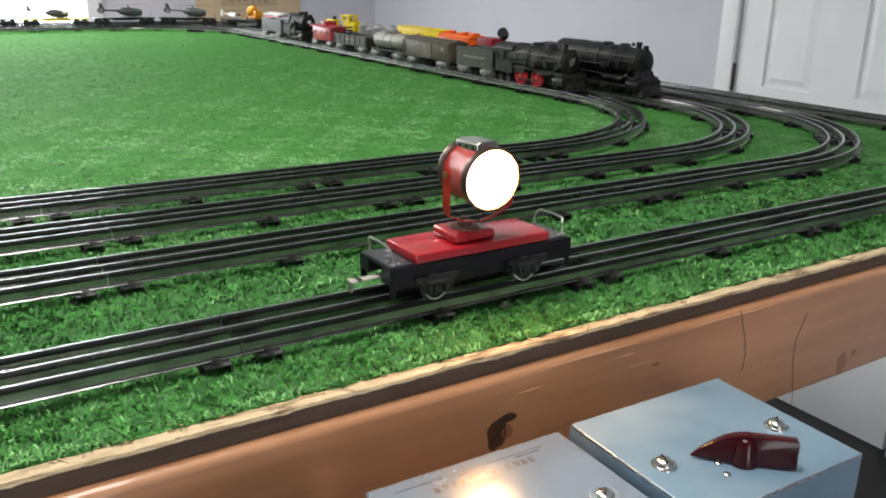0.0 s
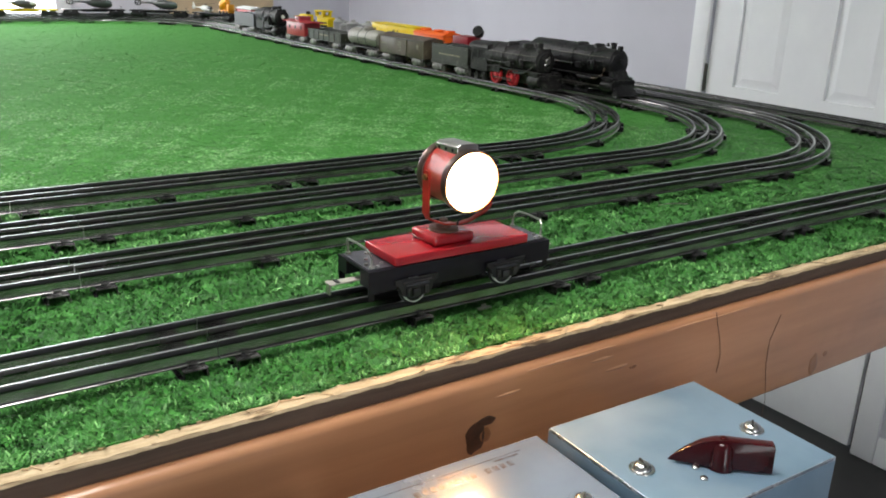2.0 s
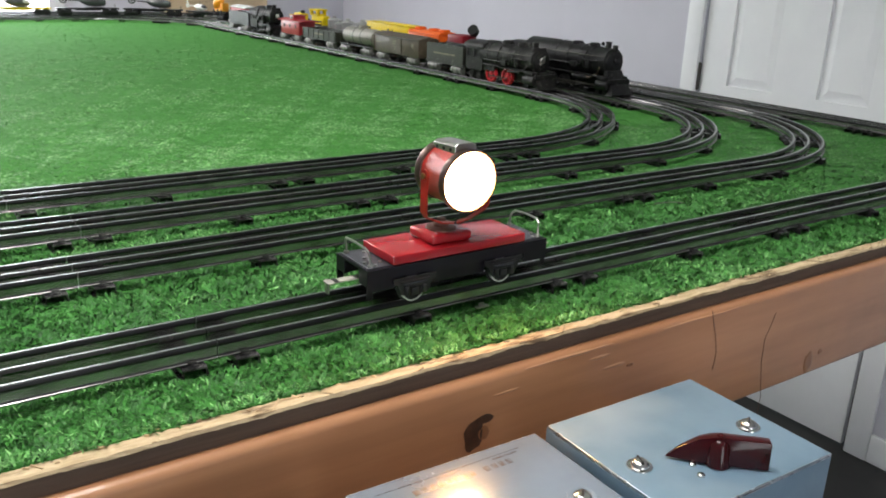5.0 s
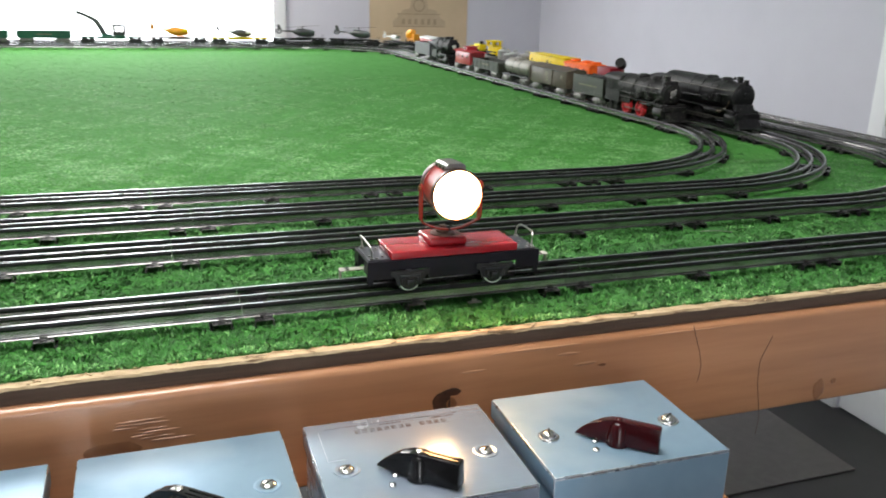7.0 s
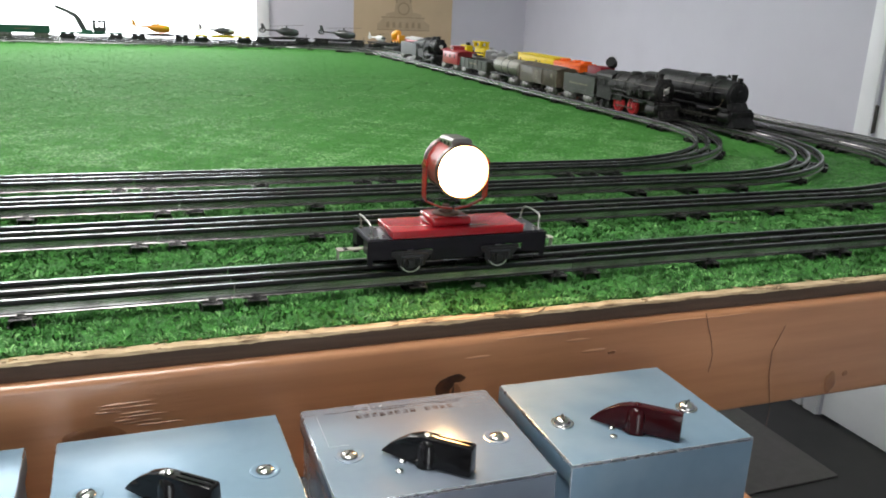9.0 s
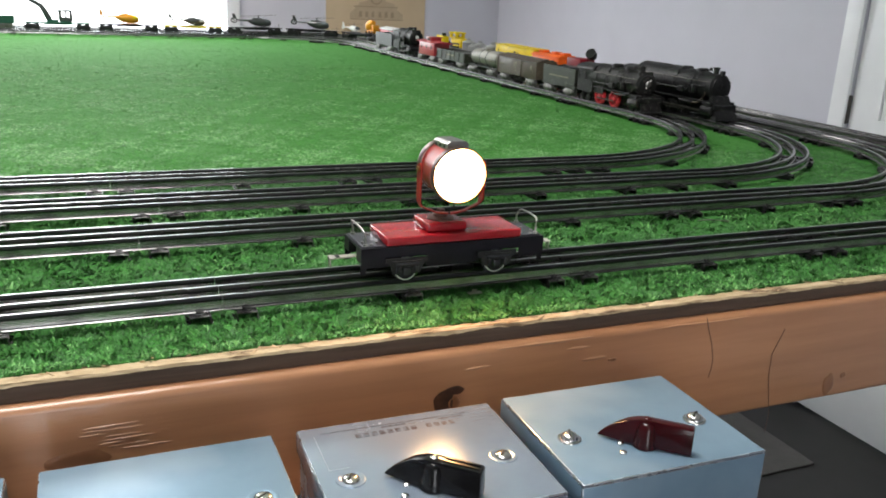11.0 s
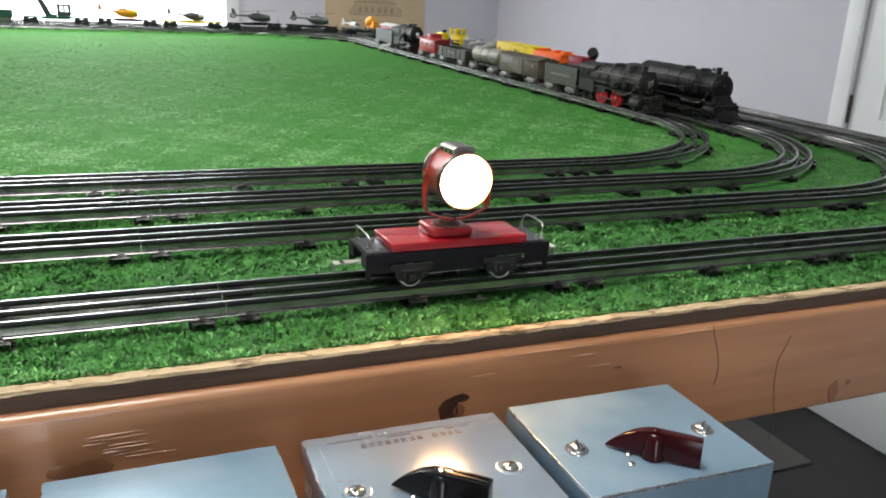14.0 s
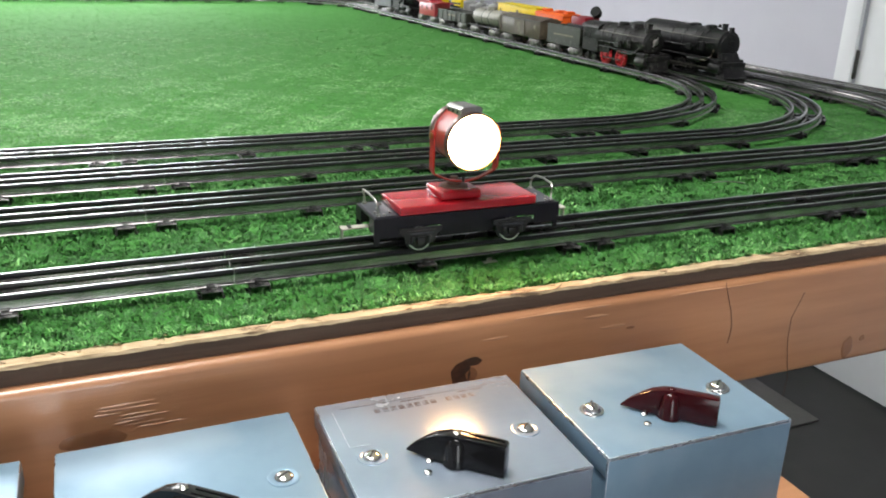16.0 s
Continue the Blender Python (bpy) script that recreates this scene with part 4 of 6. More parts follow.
for s in (-1, 1):
    x = s * (CH - 0.0045)
    pts = [(x, -0.0150, ft), (x, -0.0150, ft + 0.006), (x + s * 0.001, -0.0140, ft + 0.0098), (x + s * 0.0018, -0.0115, ft + 0.0118), (x + s * 0.002, 0.0, ft + 0.0124), (x + s * 0.0018, 0.0115, ft + 0.0118), (x + s * 0.001, 0.0140, ft + 0.0098), (x, 0.0150, ft + 0.006), (x, 0.0150, ft)]
    part("handrail", tube_bm(pts, 0.0007, 8), TIN, car, "bent wire handrail")
    part("end_platform", box_bm(min(s * 0.0515, s * (CH - 0.0015)), max(s * 0.0515, s * (CH - 0.0015)), -0.0172, 0.0172, ft + 0.0002, ft + 0.0008, 0.0002, 1), PLATFORM, car, "worn grey steel end platform")
    for bx, by in ((0.0545, -0.010), (0.0545, 0.010), (0.0600, -0.0145), (0.0600, 0.0), (0.0640, -0.008)):
        part("bolt", cyl_bm(0.0012, 0.0010, pose(s * bx, by, ft + 0.0008), 8), TIN, car)
    for yy in (-0.0150, 0.0150):
        part("rail_foot", cyl_bm(0.0017, 0.0014, pose(x, yy, ft + 0.0007), 12), TIN, car)
    for yy in (-hw + 0.001, hw - 0.001):
        part("step", box_bm(s * CH - 0.0042 if s > 0 else s * CH, s * CH if s > 0 else s * CH + 0.0042, yy - 0.0004, yy + 0.0004, fb - 0.0085, fb, 0.0002, 1), GUNMETAL, car)
    coup = prism_bm([(0, -0.003), (0.020, -0.003), (0.0225, -0.0045), (0.0245, -0.0035), (0.0245, 0.0035), (0.0225, 0.0045), (0.020, 0.003), (0, 0.003)], -0.0004, 0.0004)
    moved(coup, pose(s * (CH - 0.008), 0.001, fb - 0.0005, 90, 0, 0 if s > 0 else 180))
    cp = part("coupler", coup, COUPLER, car, "flat nickel coupler with a slot")
    part("coupler_slot", box_bm(-0.0012, 0.0012, -0.0026, 0.0026, -0.0008, 0.0006), DARK, cp, m=pose(s * (CH + 0.0105), 0.001, fb - 0.0001))
    part("coupler_hook", box_bm(-0.0006, 0.0006, -0.002, 0.002, -0.0065, 0.0), TIN, cp, m=pose(s * (CH + 0.0158), 0.001, fb - 0.0007))


def small_truck(x):
    """A single-axle truck: a pedestal bar with jaws, a leaf spring and an axle box in front of each wheel."""
    t = part("truck", box_bm(-0.0070, 0.0070, -0.0150, 0.0150, 0.0090, 0.0160), BLACK_STEEL, car, "black pressed steel truck", m=pose(x, 0, 0))
    for s in (-1, 1):
        y0, y1 = sorted((s * 0.0204, s * 0.0216))
        o = [(-0.0150, 0.0165), (-0.0150, 0.0135), (-0.0122, 0.0120), (-0.0098, 0.0062), (-0.0072, 0.0048), (-0.0040, 0.0048), (-0.0036, 0.0100), (0.0036, 0.0100), (0.0040, 0.0048), (0.0072, 0.0048), (0.0098, 0.0062), (0.0122, 0.0120), (0.0150, 0.0135), (0.0150, 0.0165)]
        f = part("side_frame", prism_bm(o, y0, y1), BLACK_STEEL, t)
        for k in range(3):
            ys = sorted((s * 0.0217, s * 0.0228))
            part("leaf_spring", box_bm(-0.0105 + 0.0022 * k, 0.0105 - 0.0022 * k, ys[0], ys[1], 0.0136 - 0.0016 * k, 0.0148 - 0.0016 * k, 0.0003, 1), PLATFORM if k == 1 else BLACK_STEEL, f)
        for e in (-1, 1):
            part("coil_spring", cyl_bm(0.0016, 0.0052, pose(e * 0.0062, s * 0.0222, 0.0056), 10, bevel=0.0004), BLACK_STEEL, f)
        ys = sorted((s * 0.0206, s * 0.0226))
        part("axle_box", box_bm(-0.0028, 0.0028, ys[0], ys[1], 0.0048, 0.0098, 0.0006, 2), BLACK_STEEL, f)
        w = part("wheel", moved(wheel_bm(0.0078, s * 0.0150), pose(0, 0, 0.0078)), BLACK_STEEL, t)
        part("tread", lathe_bm([(0.0079, 0.0016), (0.0081, 0.0018), (0.0080, 0.0043), (0.0074, 0.0045), (0.0072, 0.0043)], pose(0, s * 0.0150, 0.0078, -90 * s, 0, 0), 28), NICKEL_WHEEL, w, "bright nickel tread")
    part("axle", cyl_bm(0.0016, 0.031, pose(0, 0.0155, 0.0078, 90, 0, 0), 8), BLACK_STEEL, t)


for tx in (-0.0365, 0.0310):
    small_truck(tx)
for yy in (-0.0145, 0.0145):
    part("belly_bar", box_bm(-0.020, 0.020, yy - 0.0005, yy + 0.0005, 0.0070, ft - 0.0014), GUNMETAL, car)

# bright clip beside the front rail, and a twig
clip = thing("track_clip", "small bright steel clip lying beside the front rail", "clip", pose(0.0858, -0.0065, 0.0022, 0, 4, 8))
part("plate", box_bm(-0.0055, 0.0055, -0.0016, 0.0016, 0, 0.0012, 0.0003), TIN, clip)
part("lug", box_bm(-0.002, 0.002, 0.0005, 0.0016, 0.0012, 0.003, 0.0002), TIN, clip)
twig = thing("wire_scrap", "short bent scrap of thin pale wire on the turf", "wire", pose(0.395, 0.112, 0.004))
part("strand", tube_bm([(-0.014, 0.004, 0.0), (-0.004, 0.001, 0.001), (0.006, -0.001, 0.0005), (0.016, -0.006, 0.0)], 0.0005, 6), TIN, twig)

# ---- the trains standing on the far side ----
LOCO = material("loco_black", (0.0055, 0.0055, 0.0062), 0.46, 0.0, second=(0.010, 0.0098, 0.0105), scale=45, spots=(0.040, 0.038, 0.038), spot_scale=130, spot_at=(0.58, 0.68), bump=0.35, bump_scale=160, spec=0.25)
LOCO_GREY = material("dusty_loco_black", (0.0085, 0.0082, 0.0082), 0.5, 0.0, second=(0.016, 0.015, 0.015), scale=40, spots=(0.060, 0.055, 0.050), spot_scale=120, spot_at=(0.57, 0.67), bump=0.35, bump_scale=160, spec=0.25)
TRUCK_TIN = material("dull_tin_truck", (0.22, 0.21, 0.20), 0.45, 0.5, second=(0.10, 0.095, 0.09), scale=120, bump=0.2, bump_scale=200)
MIXER = material("yellow_orange_plastic", (0.85, 0.36, 0.01), 0.4, second=(0.78, 0.30, 0.01), scale=30)
SLATE = material("slate_grey_tin", (0.060, 0.064, 0.070), 0.45, 0.1, second=(0.045, 0.048, 0.053), scale=40)
RED_WHEEL = material("red_spoked_wheel", (0.50, 0.02, 0.03), 0.4, scale=60)
ROD = material("dull_steel_rod", (0.085, 0.08, 0.07), 0.45, 0.7, scale=60)
OLIVE = material("dark_olive_tin", (0.030, 0.031, 0.023), 0.42, 0.0, second=(0.020, 0.021, 0.016), scale=35, spots=(0.07, 0.07, 0.055), spot_scale=60, spot_at=(0.58, 0.68), bump=0.15, bump_scale=90)
BROWN = material("olive_brown_tin", (0.088, 0.066, 0.043), 0.5, 0.0, second=(0.055, 0.041, 0.028), scale=30, spots=(0.13, 0.10, 0.07), spot_scale=50, spot_at=(0.56, 0.68), bump=0.12, bump_scale=90)
GREY_TANK = material("warm_grey_tin", (0.25, 0.235, 0.20), 0.5, 0.1, second=(0.19, 0.18, 0.155), scale=30, bump=0.08)
SILVER_LOAD = material("silver_grey_load", (0.42, 0.42, 0.42), 0.4, 0.4, second=(0.33, 0.33, 0.33), scale=40)
CABOOSE_RED = material("caboose_red", (0.44, 0.030, 0.042), 0.38, 0.0, second=(0.36, 0.024, 0.034), scale=30, coat=0.2)
ORANGE = material("orange_plastic", (0.85, 0.14, 0.012), 0.5, second=(0.75, 0.115, 0.01), scale=30, spec=0.25)
DARK_RED = material("dark_red_plastic", (0.22, 0.008, 0.016), 0.5, second=(0.17, 0.007, 0.013), scale=30, spec=0.25)
YELLOW = material("yellow_plastic", (0.80, 0.60, 0.006), 0.5, second=(0.72, 0.52, 0.006), scale=30, spec=0.25)
GREEN_TIN = material("green_gondola_tin", (0.01, 0.115, 0.07), 0.42, 0.1, second=(0.008, 0.09, 0.055), scale=30)
GREY_PLASTIC = material("grey_plastic", (0.22, 0.21, 0.20), 0.5, second=(0.18, 0.17, 0.165), scale=30)
CRANE_GREY = material("dark_crane_plastic", (0.075, 0.078, 0.080), 0.5, second=(0.055, 0.057, 0.06), scale=30)
WHITE_TOY = material("white_toy_plastic", (0.78, 0.77, 0.76), 0.35, second=(0.7, 0.69, 0.68), scale=30)
HELI_DARK = material("dark_toy_helicopter", (0.045, 0.047, 0.05), 0.35, second=(0.06, 0.062, 0.064), scale=40, coat=0.2)
HELI_GLASS = material("grey_canopy", (0.14, 0.16, 0.17), 0.15, second=(0.11, 0.12, 0.13), scale=30, coat=0.5)
CREAM = material("cream_print", (0.22, 0.19, 0.13), 0.6, second=(0.13, 0.115, 0.08), scale=120)

D_ARC = R_CURVE * math.pi / 2
D_Y1 = D_B - R_CURVE




def on_track(s, cx, turn_y=D_Y1):
    """A place on the right-hand straight of a loop (s is y there), its far corner or its back straight, facing the front."""
    if s <= turn_y:
        return pose(cx, s, RAIL_Z, 0, 0, -90)
    a = (s - turn_y) / R_CURVE
    if a < math.pi / 2:
        return pose(cx - R_CURVE + R_CURVE * math.cos(a), turn_y + R_CURVE * math.sin(a), RAIL_Z, 0, 0, -90 + math.degrees(a))
    return pose(cx - R_CURVE - (s - turn_y - D_ARC), turn_y + R_CURVE, RAIL_Z, 0, 0, 0)


def couplers(parent, half, z=0.0085, mat=None):
    for s in (-1, 1):
        x0, x1 = sorted((s * (half - 0.004), s * (half + 0.007)))
        part("coupler", box_bm(x0, x1, -0.0022, 0.0022, z, z + 0.0022, 0.0004, 1), mat or BLACK_STEEL, parent)


def driver(parent, x, r, y, mat, tyre, spokes=10):
    s = 1 if y > 0 else -1
    w = part("driver", lathe_bm([(r + 0.0014, 0.0), (r + 0.0014, 0.0012), (r, 0.0016), (r, 0.0048), (r * 0.86, 0.0050), (r * 0.86, 0.0030), (r * 0.86, 0.0)], pose(x, y, r, -90 * s, 0, 0), 28), tyre, parent)
    hub = lathe_bm([(r * 0.26, 0.0), (r * 0.26, 0.0050), (0.0, 0.0054)], pose(0, 0, 0), 14)
    for k in range(spokes):
        a = 360 / spokes * k
        bm2 = box_bm(r * 0.2, r * 0.88, -0.0009, 0.0009, 0.0012, 0.0036)
        moved(bm2, pose(0, 0, 0, 0, 0, a))
        tmp = bpy.data.meshes.new("tmp")
        bm2.to_mesh(tmp)
        bm2.free()
        hub.from_mesh(tmp)
        bpy.data.meshes.remove(tmp)
    part("spokes", moved(hub, pose(x, y, r, -90 * s, 0, 0)), mat, w)
    return w


def locomotive(name, label, m, length, mat, drivers, driver_r, driver_mat, height=0.062, boiler_r=0.0215, headlight=TIN, apron=False):
    """Local +x is ahead, z = 0 the rail top; x = 0 at the front of the pilot, the engine behind it."""
    L = thing(name, label, "locomotive", m, "locomotives")
    bz = height - boiler_r - 0.002
    fx = -0.030
    cab0, cab1 = -length, -length + 0.052
    boiler = part("boiler", lathe_bm([(0.0, 0.0), (boiler_r * 0.80, 0.0), (boiler_r * 0.93, 0.002), (boiler_r * 0.95, 0.035), (boiler_r, 0.038), (boiler_r, 0.06), (boiler_r * 1.08, 0.12), (boiler_r * 1.12, length - 0.060 + fx * 0 - 0.02), (boiler_r * 1.12, length - 0.075)], pose(fx, 0, bz, 0, -90, 0), 32), mat, L)
    for d in (0.036, 0.062, 0.092, 0.122):
        if d < length - 0.085:
            k = boiler_r * (1.03 + 0.09 * d / 0.13)
            part("boiler_band", lathe_bm([(k, -0.0008), (k + 0.0006, -0.0008), (k + 0.0006, 0.0008), (k, 0.0008)], pose(fx - d, 0, bz, 0, -90, 0), 32), mat, boiler)
    door = part("smokebox_door", lathe_bm([(boiler_r * 0.78, 0.0), (boiler_r * 0.74, 0.0016), (boiler_r * 0.45, 0.0032), (0.0, 0.0038)], pose(fx, 0, bz, 0, 90, 0), 28), mat, L)
    part("headlight", lathe_bm([(0.0050, -0.006), (0.0052, 0.004), (0.0046, 0.0048), (0.0, 0.0050)], pose(fx + 0.0022, 0, bz + boiler_r * 0.12, 0, 90, 0), 18), headlight, door, "round headlight")
    part("number_board", box_bm(-0.0006, 0.0006, -0.006, 0.006, -0.002, 0.002), mat, door, m=pose(fx + 0.0036, 0, bz - boiler_r * 0.5))
    part("stack", lathe_bm([(0.0058, -0.003), (0.0048, 0.001), (0.0050, 0.0075), (0.0058, 0.0085), (0.0058, 0.0100), (0.0044, 0.0100), (0.0040, 0.004)], pose(fx - 0.016, 0, bz + boiler_r * 0.93), 20), mat, boiler)
    for d, r, h in ((0.050, 0.0095, 0.0050 if apron else 0.0075), (0.092, 0.0105, 0.0050 if apron else 0.0070)):
        if d < length - 0.09:
            part("dome", lathe_bm([(r * 1.15, -0.005), (r * 1.02, 0.0), (r, h * 0.6), (r * 0.75, h * 0.92), (0.0, h)], pose(fx - d, 0, bz + boiler_r * 0.98), 22), mat, boiler)
    bell = part("bell", lathe_bm([(0.0035, 0.0), (0.0028, 0.003), (0.0012, 0.0055), (0.0, 0.0058)], pose(fx - 0.030, 0, bz + boiler_r + 0.0015), 14), mat, boiler)
    if not apron:
        part("feedwater_drum", cyl_bm(0.0040, 2 * boiler_r * 0.60, pose(fx - 0.006, boiler_r * 0.60, bz + boiler_r * 0.84, 90, 0, 0), 16, bevel=0.0008), mat, boiler)
    else:
        part("firebox_hump", lathe_bm([(0.0, 0.0), (0.010, 0.002), (0.0135, 0.010), (0.0135, 0.050), (0.010, 0.060), (0.0, 0.062)], pose(fx - length + 0.155, 0, bz + boiler_r * 0.58, 0, -90, 0), 22), mat, boiler)
        part("front_lamp", box_bm(fx - 0.004, fx + 0.004, -0.0035, 0.0035, bz + boiler_r * 0.80, bz + boiler_r + 0.004, 0.001, 1), mat, boiler)
    for s in (-1, 1):
        q = s * boiler_r
        part("pipe", tube_bm([(fx - 0.012, q * 0.98, bz + 0.002), (fx - 0.05, q * 1.07, bz + 0.001), (fx - 0.056, q * 1.08, bz - 0.007), (cab1 + 0.006, q * 1.15, bz - 0.007)], 0.0011, 6), mat, boiler)
        part("pipe", tube_bm([(fx - 0.045, q * 0.80, bz + boiler_r * 0.72), (fx - 0.048, q * 1.08, bz + 0.002), (fx - 0.048, q * 1.02, bz - 0.012)], 0.0010, 6), mat, boiler)
        part("pipe", tube_bm([(fx - 0.088, q * 0.80, bz + boiler_r * 0.75), (fx - 0.091, q * 1.13, bz + 0.002), (fx - 0.091, q * 1.05, bz - 0.012)], 0.0010, 6), mat, boiler)
        part("steam_pipe", tube_bm([(fx - 0.012, q * 0.85, bz - 0.008), (fx - 0.016, s * 0.0215, 0.0330), (fx - 0.030, s * 0.0235, 0.0255), (fx - 0.060, s * 0.0235, 0.0250)], 0.0019, 8), BROWN if apron else mat, boiler)
        part("air_pump", cyl_bm(0.0042, 0.015, pose(fx - 0.036, q * 1.06, bz - 0.012), 14, bevel=0.0008), mat, boiler)
        part("sand_box", box_bm(fx - 0.078, fx - 0.064, q * 1.08 - 0.003, q * 1.08 + 0.003, bz - 0.013, bz - 0.003, 0.001, 1), mat, boiler)
        part("firebox", box_bm(cab1 - 0.002, cab1 + 0.034, min(s * 0.010, s * 0.0215), max(s * 0.010, s * 0.0215), 0.0190, bz, 0.001, 1), mat, L)
    # cab with windows
    half = 0.0245
    cab = bmesh.new()
    for s in (-1, 1):
        y0, y1 = sorted((s * half, s * (half - 0.0012)))
        for x0, x1, z0, z1 in ((cab0, cab1, 0.018, 0.040), (cab0, cab1, 0.0545, 0.060), (cab1 - 0.006, cab1, 0.040, 0.0545), (cab0 + 0.020, cab0 + 0.024, 0.040, 0.0545), (cab0, cab0 + 0.004, 0.040, 0.0545)):
            box_bm(x0, x1, y0, y1, z0, z1, bm=cab)
    box_bm(cab1 - 0.0012, cab1, -half + 0.0012, half - 0.0012, 0.018, 0.060, bm=cab)
    part("cab", cab, mat, L)
    part("cab_lining", box_bm(cab0 + 0.002, cab1 - 0.002, -half + 0.0026, half - 0.0026, 0.020, 0.0590), LOCO, L)
    roof = [(half + 0.002, 0.0598)] + [((half + 0.002) * math.cos(radians(a)), 0.0598 + 0.0105 * math.sin(radians(a))) for a in range(15, 166, 15)] + [(-half - 0.002, 0.0598)]
    part("cab_roof", moved(prism_bm(roof, cab0 - 0.006, cab1 + 0.002), pose(0, 0, 0, 0, 0, 90) @ Matrix.Diagonal((1, -1, 1, 1))), mat, L)
    # running boards, handrails, cylinders, pilot
    for s in (-1, 1):
        y0, y1 = sorted((s * 0.0135, s * 0.0255))
        part("running_board", box_bm(cab1, fx + 0.002, y0, y1, 0.0285, 0.0305, 0.0004, 1), mat, L)
        part("handrail", tube_bm([(fx - 0.002, s * boiler_r * 0.86, bz + 0.010), (fx - 0.04, s * boiler_r * 1.03, bz + 0.010), (cab1 + 0.004, s * boiler_r * 1.12, bz + 0.011)], 0.0006, 6), ROD, boiler)
        cy = part("cylinder", cyl_bm(0.0090, 0.027, pose(fx - 0.014, s * 0.0195, 0.0160, 0, 90, 0), 20, bevel=0.001), mat, L)
        part("steam_chest", box_bm(fx - 0.012, fx + 0.010, s * 0.0195 - 0.0065, s * 0.0195 + 0.0065, 0.0235, 0.0300, 0.001, 1), mat, cy)
        if driver_mat is not RED_WHEEL:
            part("air_tank", cyl_bm(0.0046, 0.036, pose(fx - 0.075, s * 0.0215, 0.0245, 0, 90, 0), 14, bevel=0.001), mat, L)
        part("ladder", box_bm(fx + 0.010, fx + 0.0112, s * 0.019 - 0.002, s * 0.019 + 0.002, 0.006, 0.0285), mat, L)
        for dx in drivers:
            driver(L, dx, driver_r, s * 0.0156, driver_mat, driver_mat)
        xs = [d for d in drivers]
        y0, y1 = sorted((s * 0.0218, s * 0.0232))
        part("side_rod", box_bm(min(xs) - 0.004, max(xs) + 0.004, y0, y1, driver_r - 0.0046, driver_r - 0.0026, 0.0004, 1), ROD, L)
        y0, y1 = sorted((s * 0.0236, s * 0.0248))
        if driver_mat is not RED_WHEEL:
            part("main_rod", moved(box_bm(min(xs) + 0.01, fx - 0.012, y0, y1, -0.0014, 0.0014, 0.0004, 1), pose(0, 0, 0.0140)), ROD, L)
        for wx in (fx + 0.014, fx - 0.010):
            part("pilot_wheel", moved(wheel_bm(0.0072, s * 0.0150), pose(wx - 0.004, 0, 0.0072)), mat, L)
    part("chassis", box_bm(cab0 + 0.004, fx + 0.012, -0.0125, 0.0125, 0.0065, 0.0285, 0.001, 1), mat, L)
    part("pilot_beam", box_bm(fx + 0.012, fx + 0.0175, -0.024, 0.024, 0.0185, 0.0265, 0.0008, 1), mat, L)
    if apron:
        apr = bmesh.new()
        rows = []
        for z, half, x in ((0.0400, 0.0170, fx + 0.0030), (0.0220, 0.0195, fx + 0.0120), (0.0100, 0.0215, fx + 0.0215), (0.0018, 0.0250, fx + 0.0270)):
            rows.append([apr.verts.new((x + d, y, z)) for d, y in ((0.0030, 0.0), (0.0, half), (-0.010, half), (-0.010, -half), (0.0, -half))])
        for ra, rb in zip(rows, rows[1:]):
            for q in range(5):
                apr.faces.new((ra[q], ra[(q + 1) % 5], rb[(q + 1) % 5], rb[q]))
        apr.faces.new(rows[0])
        apr.faces.new(rows[-1][::-1])
        bmesh.ops.recalc_face_normals(apr, faces=apr.faces[:])
        part("pilot", apr, mat, L, "tall solid black pilot")
        for s in (-1, 1):
            part("pilot_step", box_bm(fx + 0.010, fx + 0.016, s * 0.0215 - 0.003, s * 0.0215 + 0.003, 0.0120, 0.0132), mat, L)
    else:
        grid = part("pilot", box_bm(fx + 0.0130, fx + 0.0165, -0.0215, 0.0215, 0.0170, 0.0188), mat, L, "slatted black pilot")
        for k in range(-5, 6):
            yb, yt = k * 0.0040, k * 0.0036
            tip = 0.0 - 0.0016 * abs(k)
            cow = bmesh.new()
            vs = [cow.verts.new(q) for q in ((fx + 0.0165, yt - 0.0011, 0.0190), (fx + 0.0165, yt + 0.0011, 0.0190), (tip, yb + 0.0011, 0.0022), (tip, yb - 0.0011, 0.0022), (fx + 0.0140, yt - 0.0011, 0.0190), (fx + 0.0140, yt + 0.0011, 0.0190), (tip - 0.0035, yb + 0.0011, 0.0022), (tip - 0.0035, yb - 0.0011, 0.0022))]
            for f in ((0, 1, 2, 3), (4, 7, 6, 5), (0, 3, 7, 4), (1, 5, 6, 2), (0, 4, 5, 1), (3, 2, 6, 7)):
                cow.faces.new([vs[q] for q in f])
            bmesh.ops.recalc_face_normals(cow, faces=cow.faces[:])
            part("slat", cow, mat, grid)
    part("pilot_foot", prism_bm([(-0.022, 0.0012), (0.0, 0.0012), (0.0, 0.0032), (-0.022, 0.0032)], -0.021, 0.021, 0.0004), mat, L)
    for wx in (cab0 + 0.012, cab0 + 0.034):
        for s in (-1, 1):
            part("trailing_wheel", moved(wheel_bm(0.0072, s * 0.0150), pose(wx, 0, 0.0072)), mat, L)
    return L


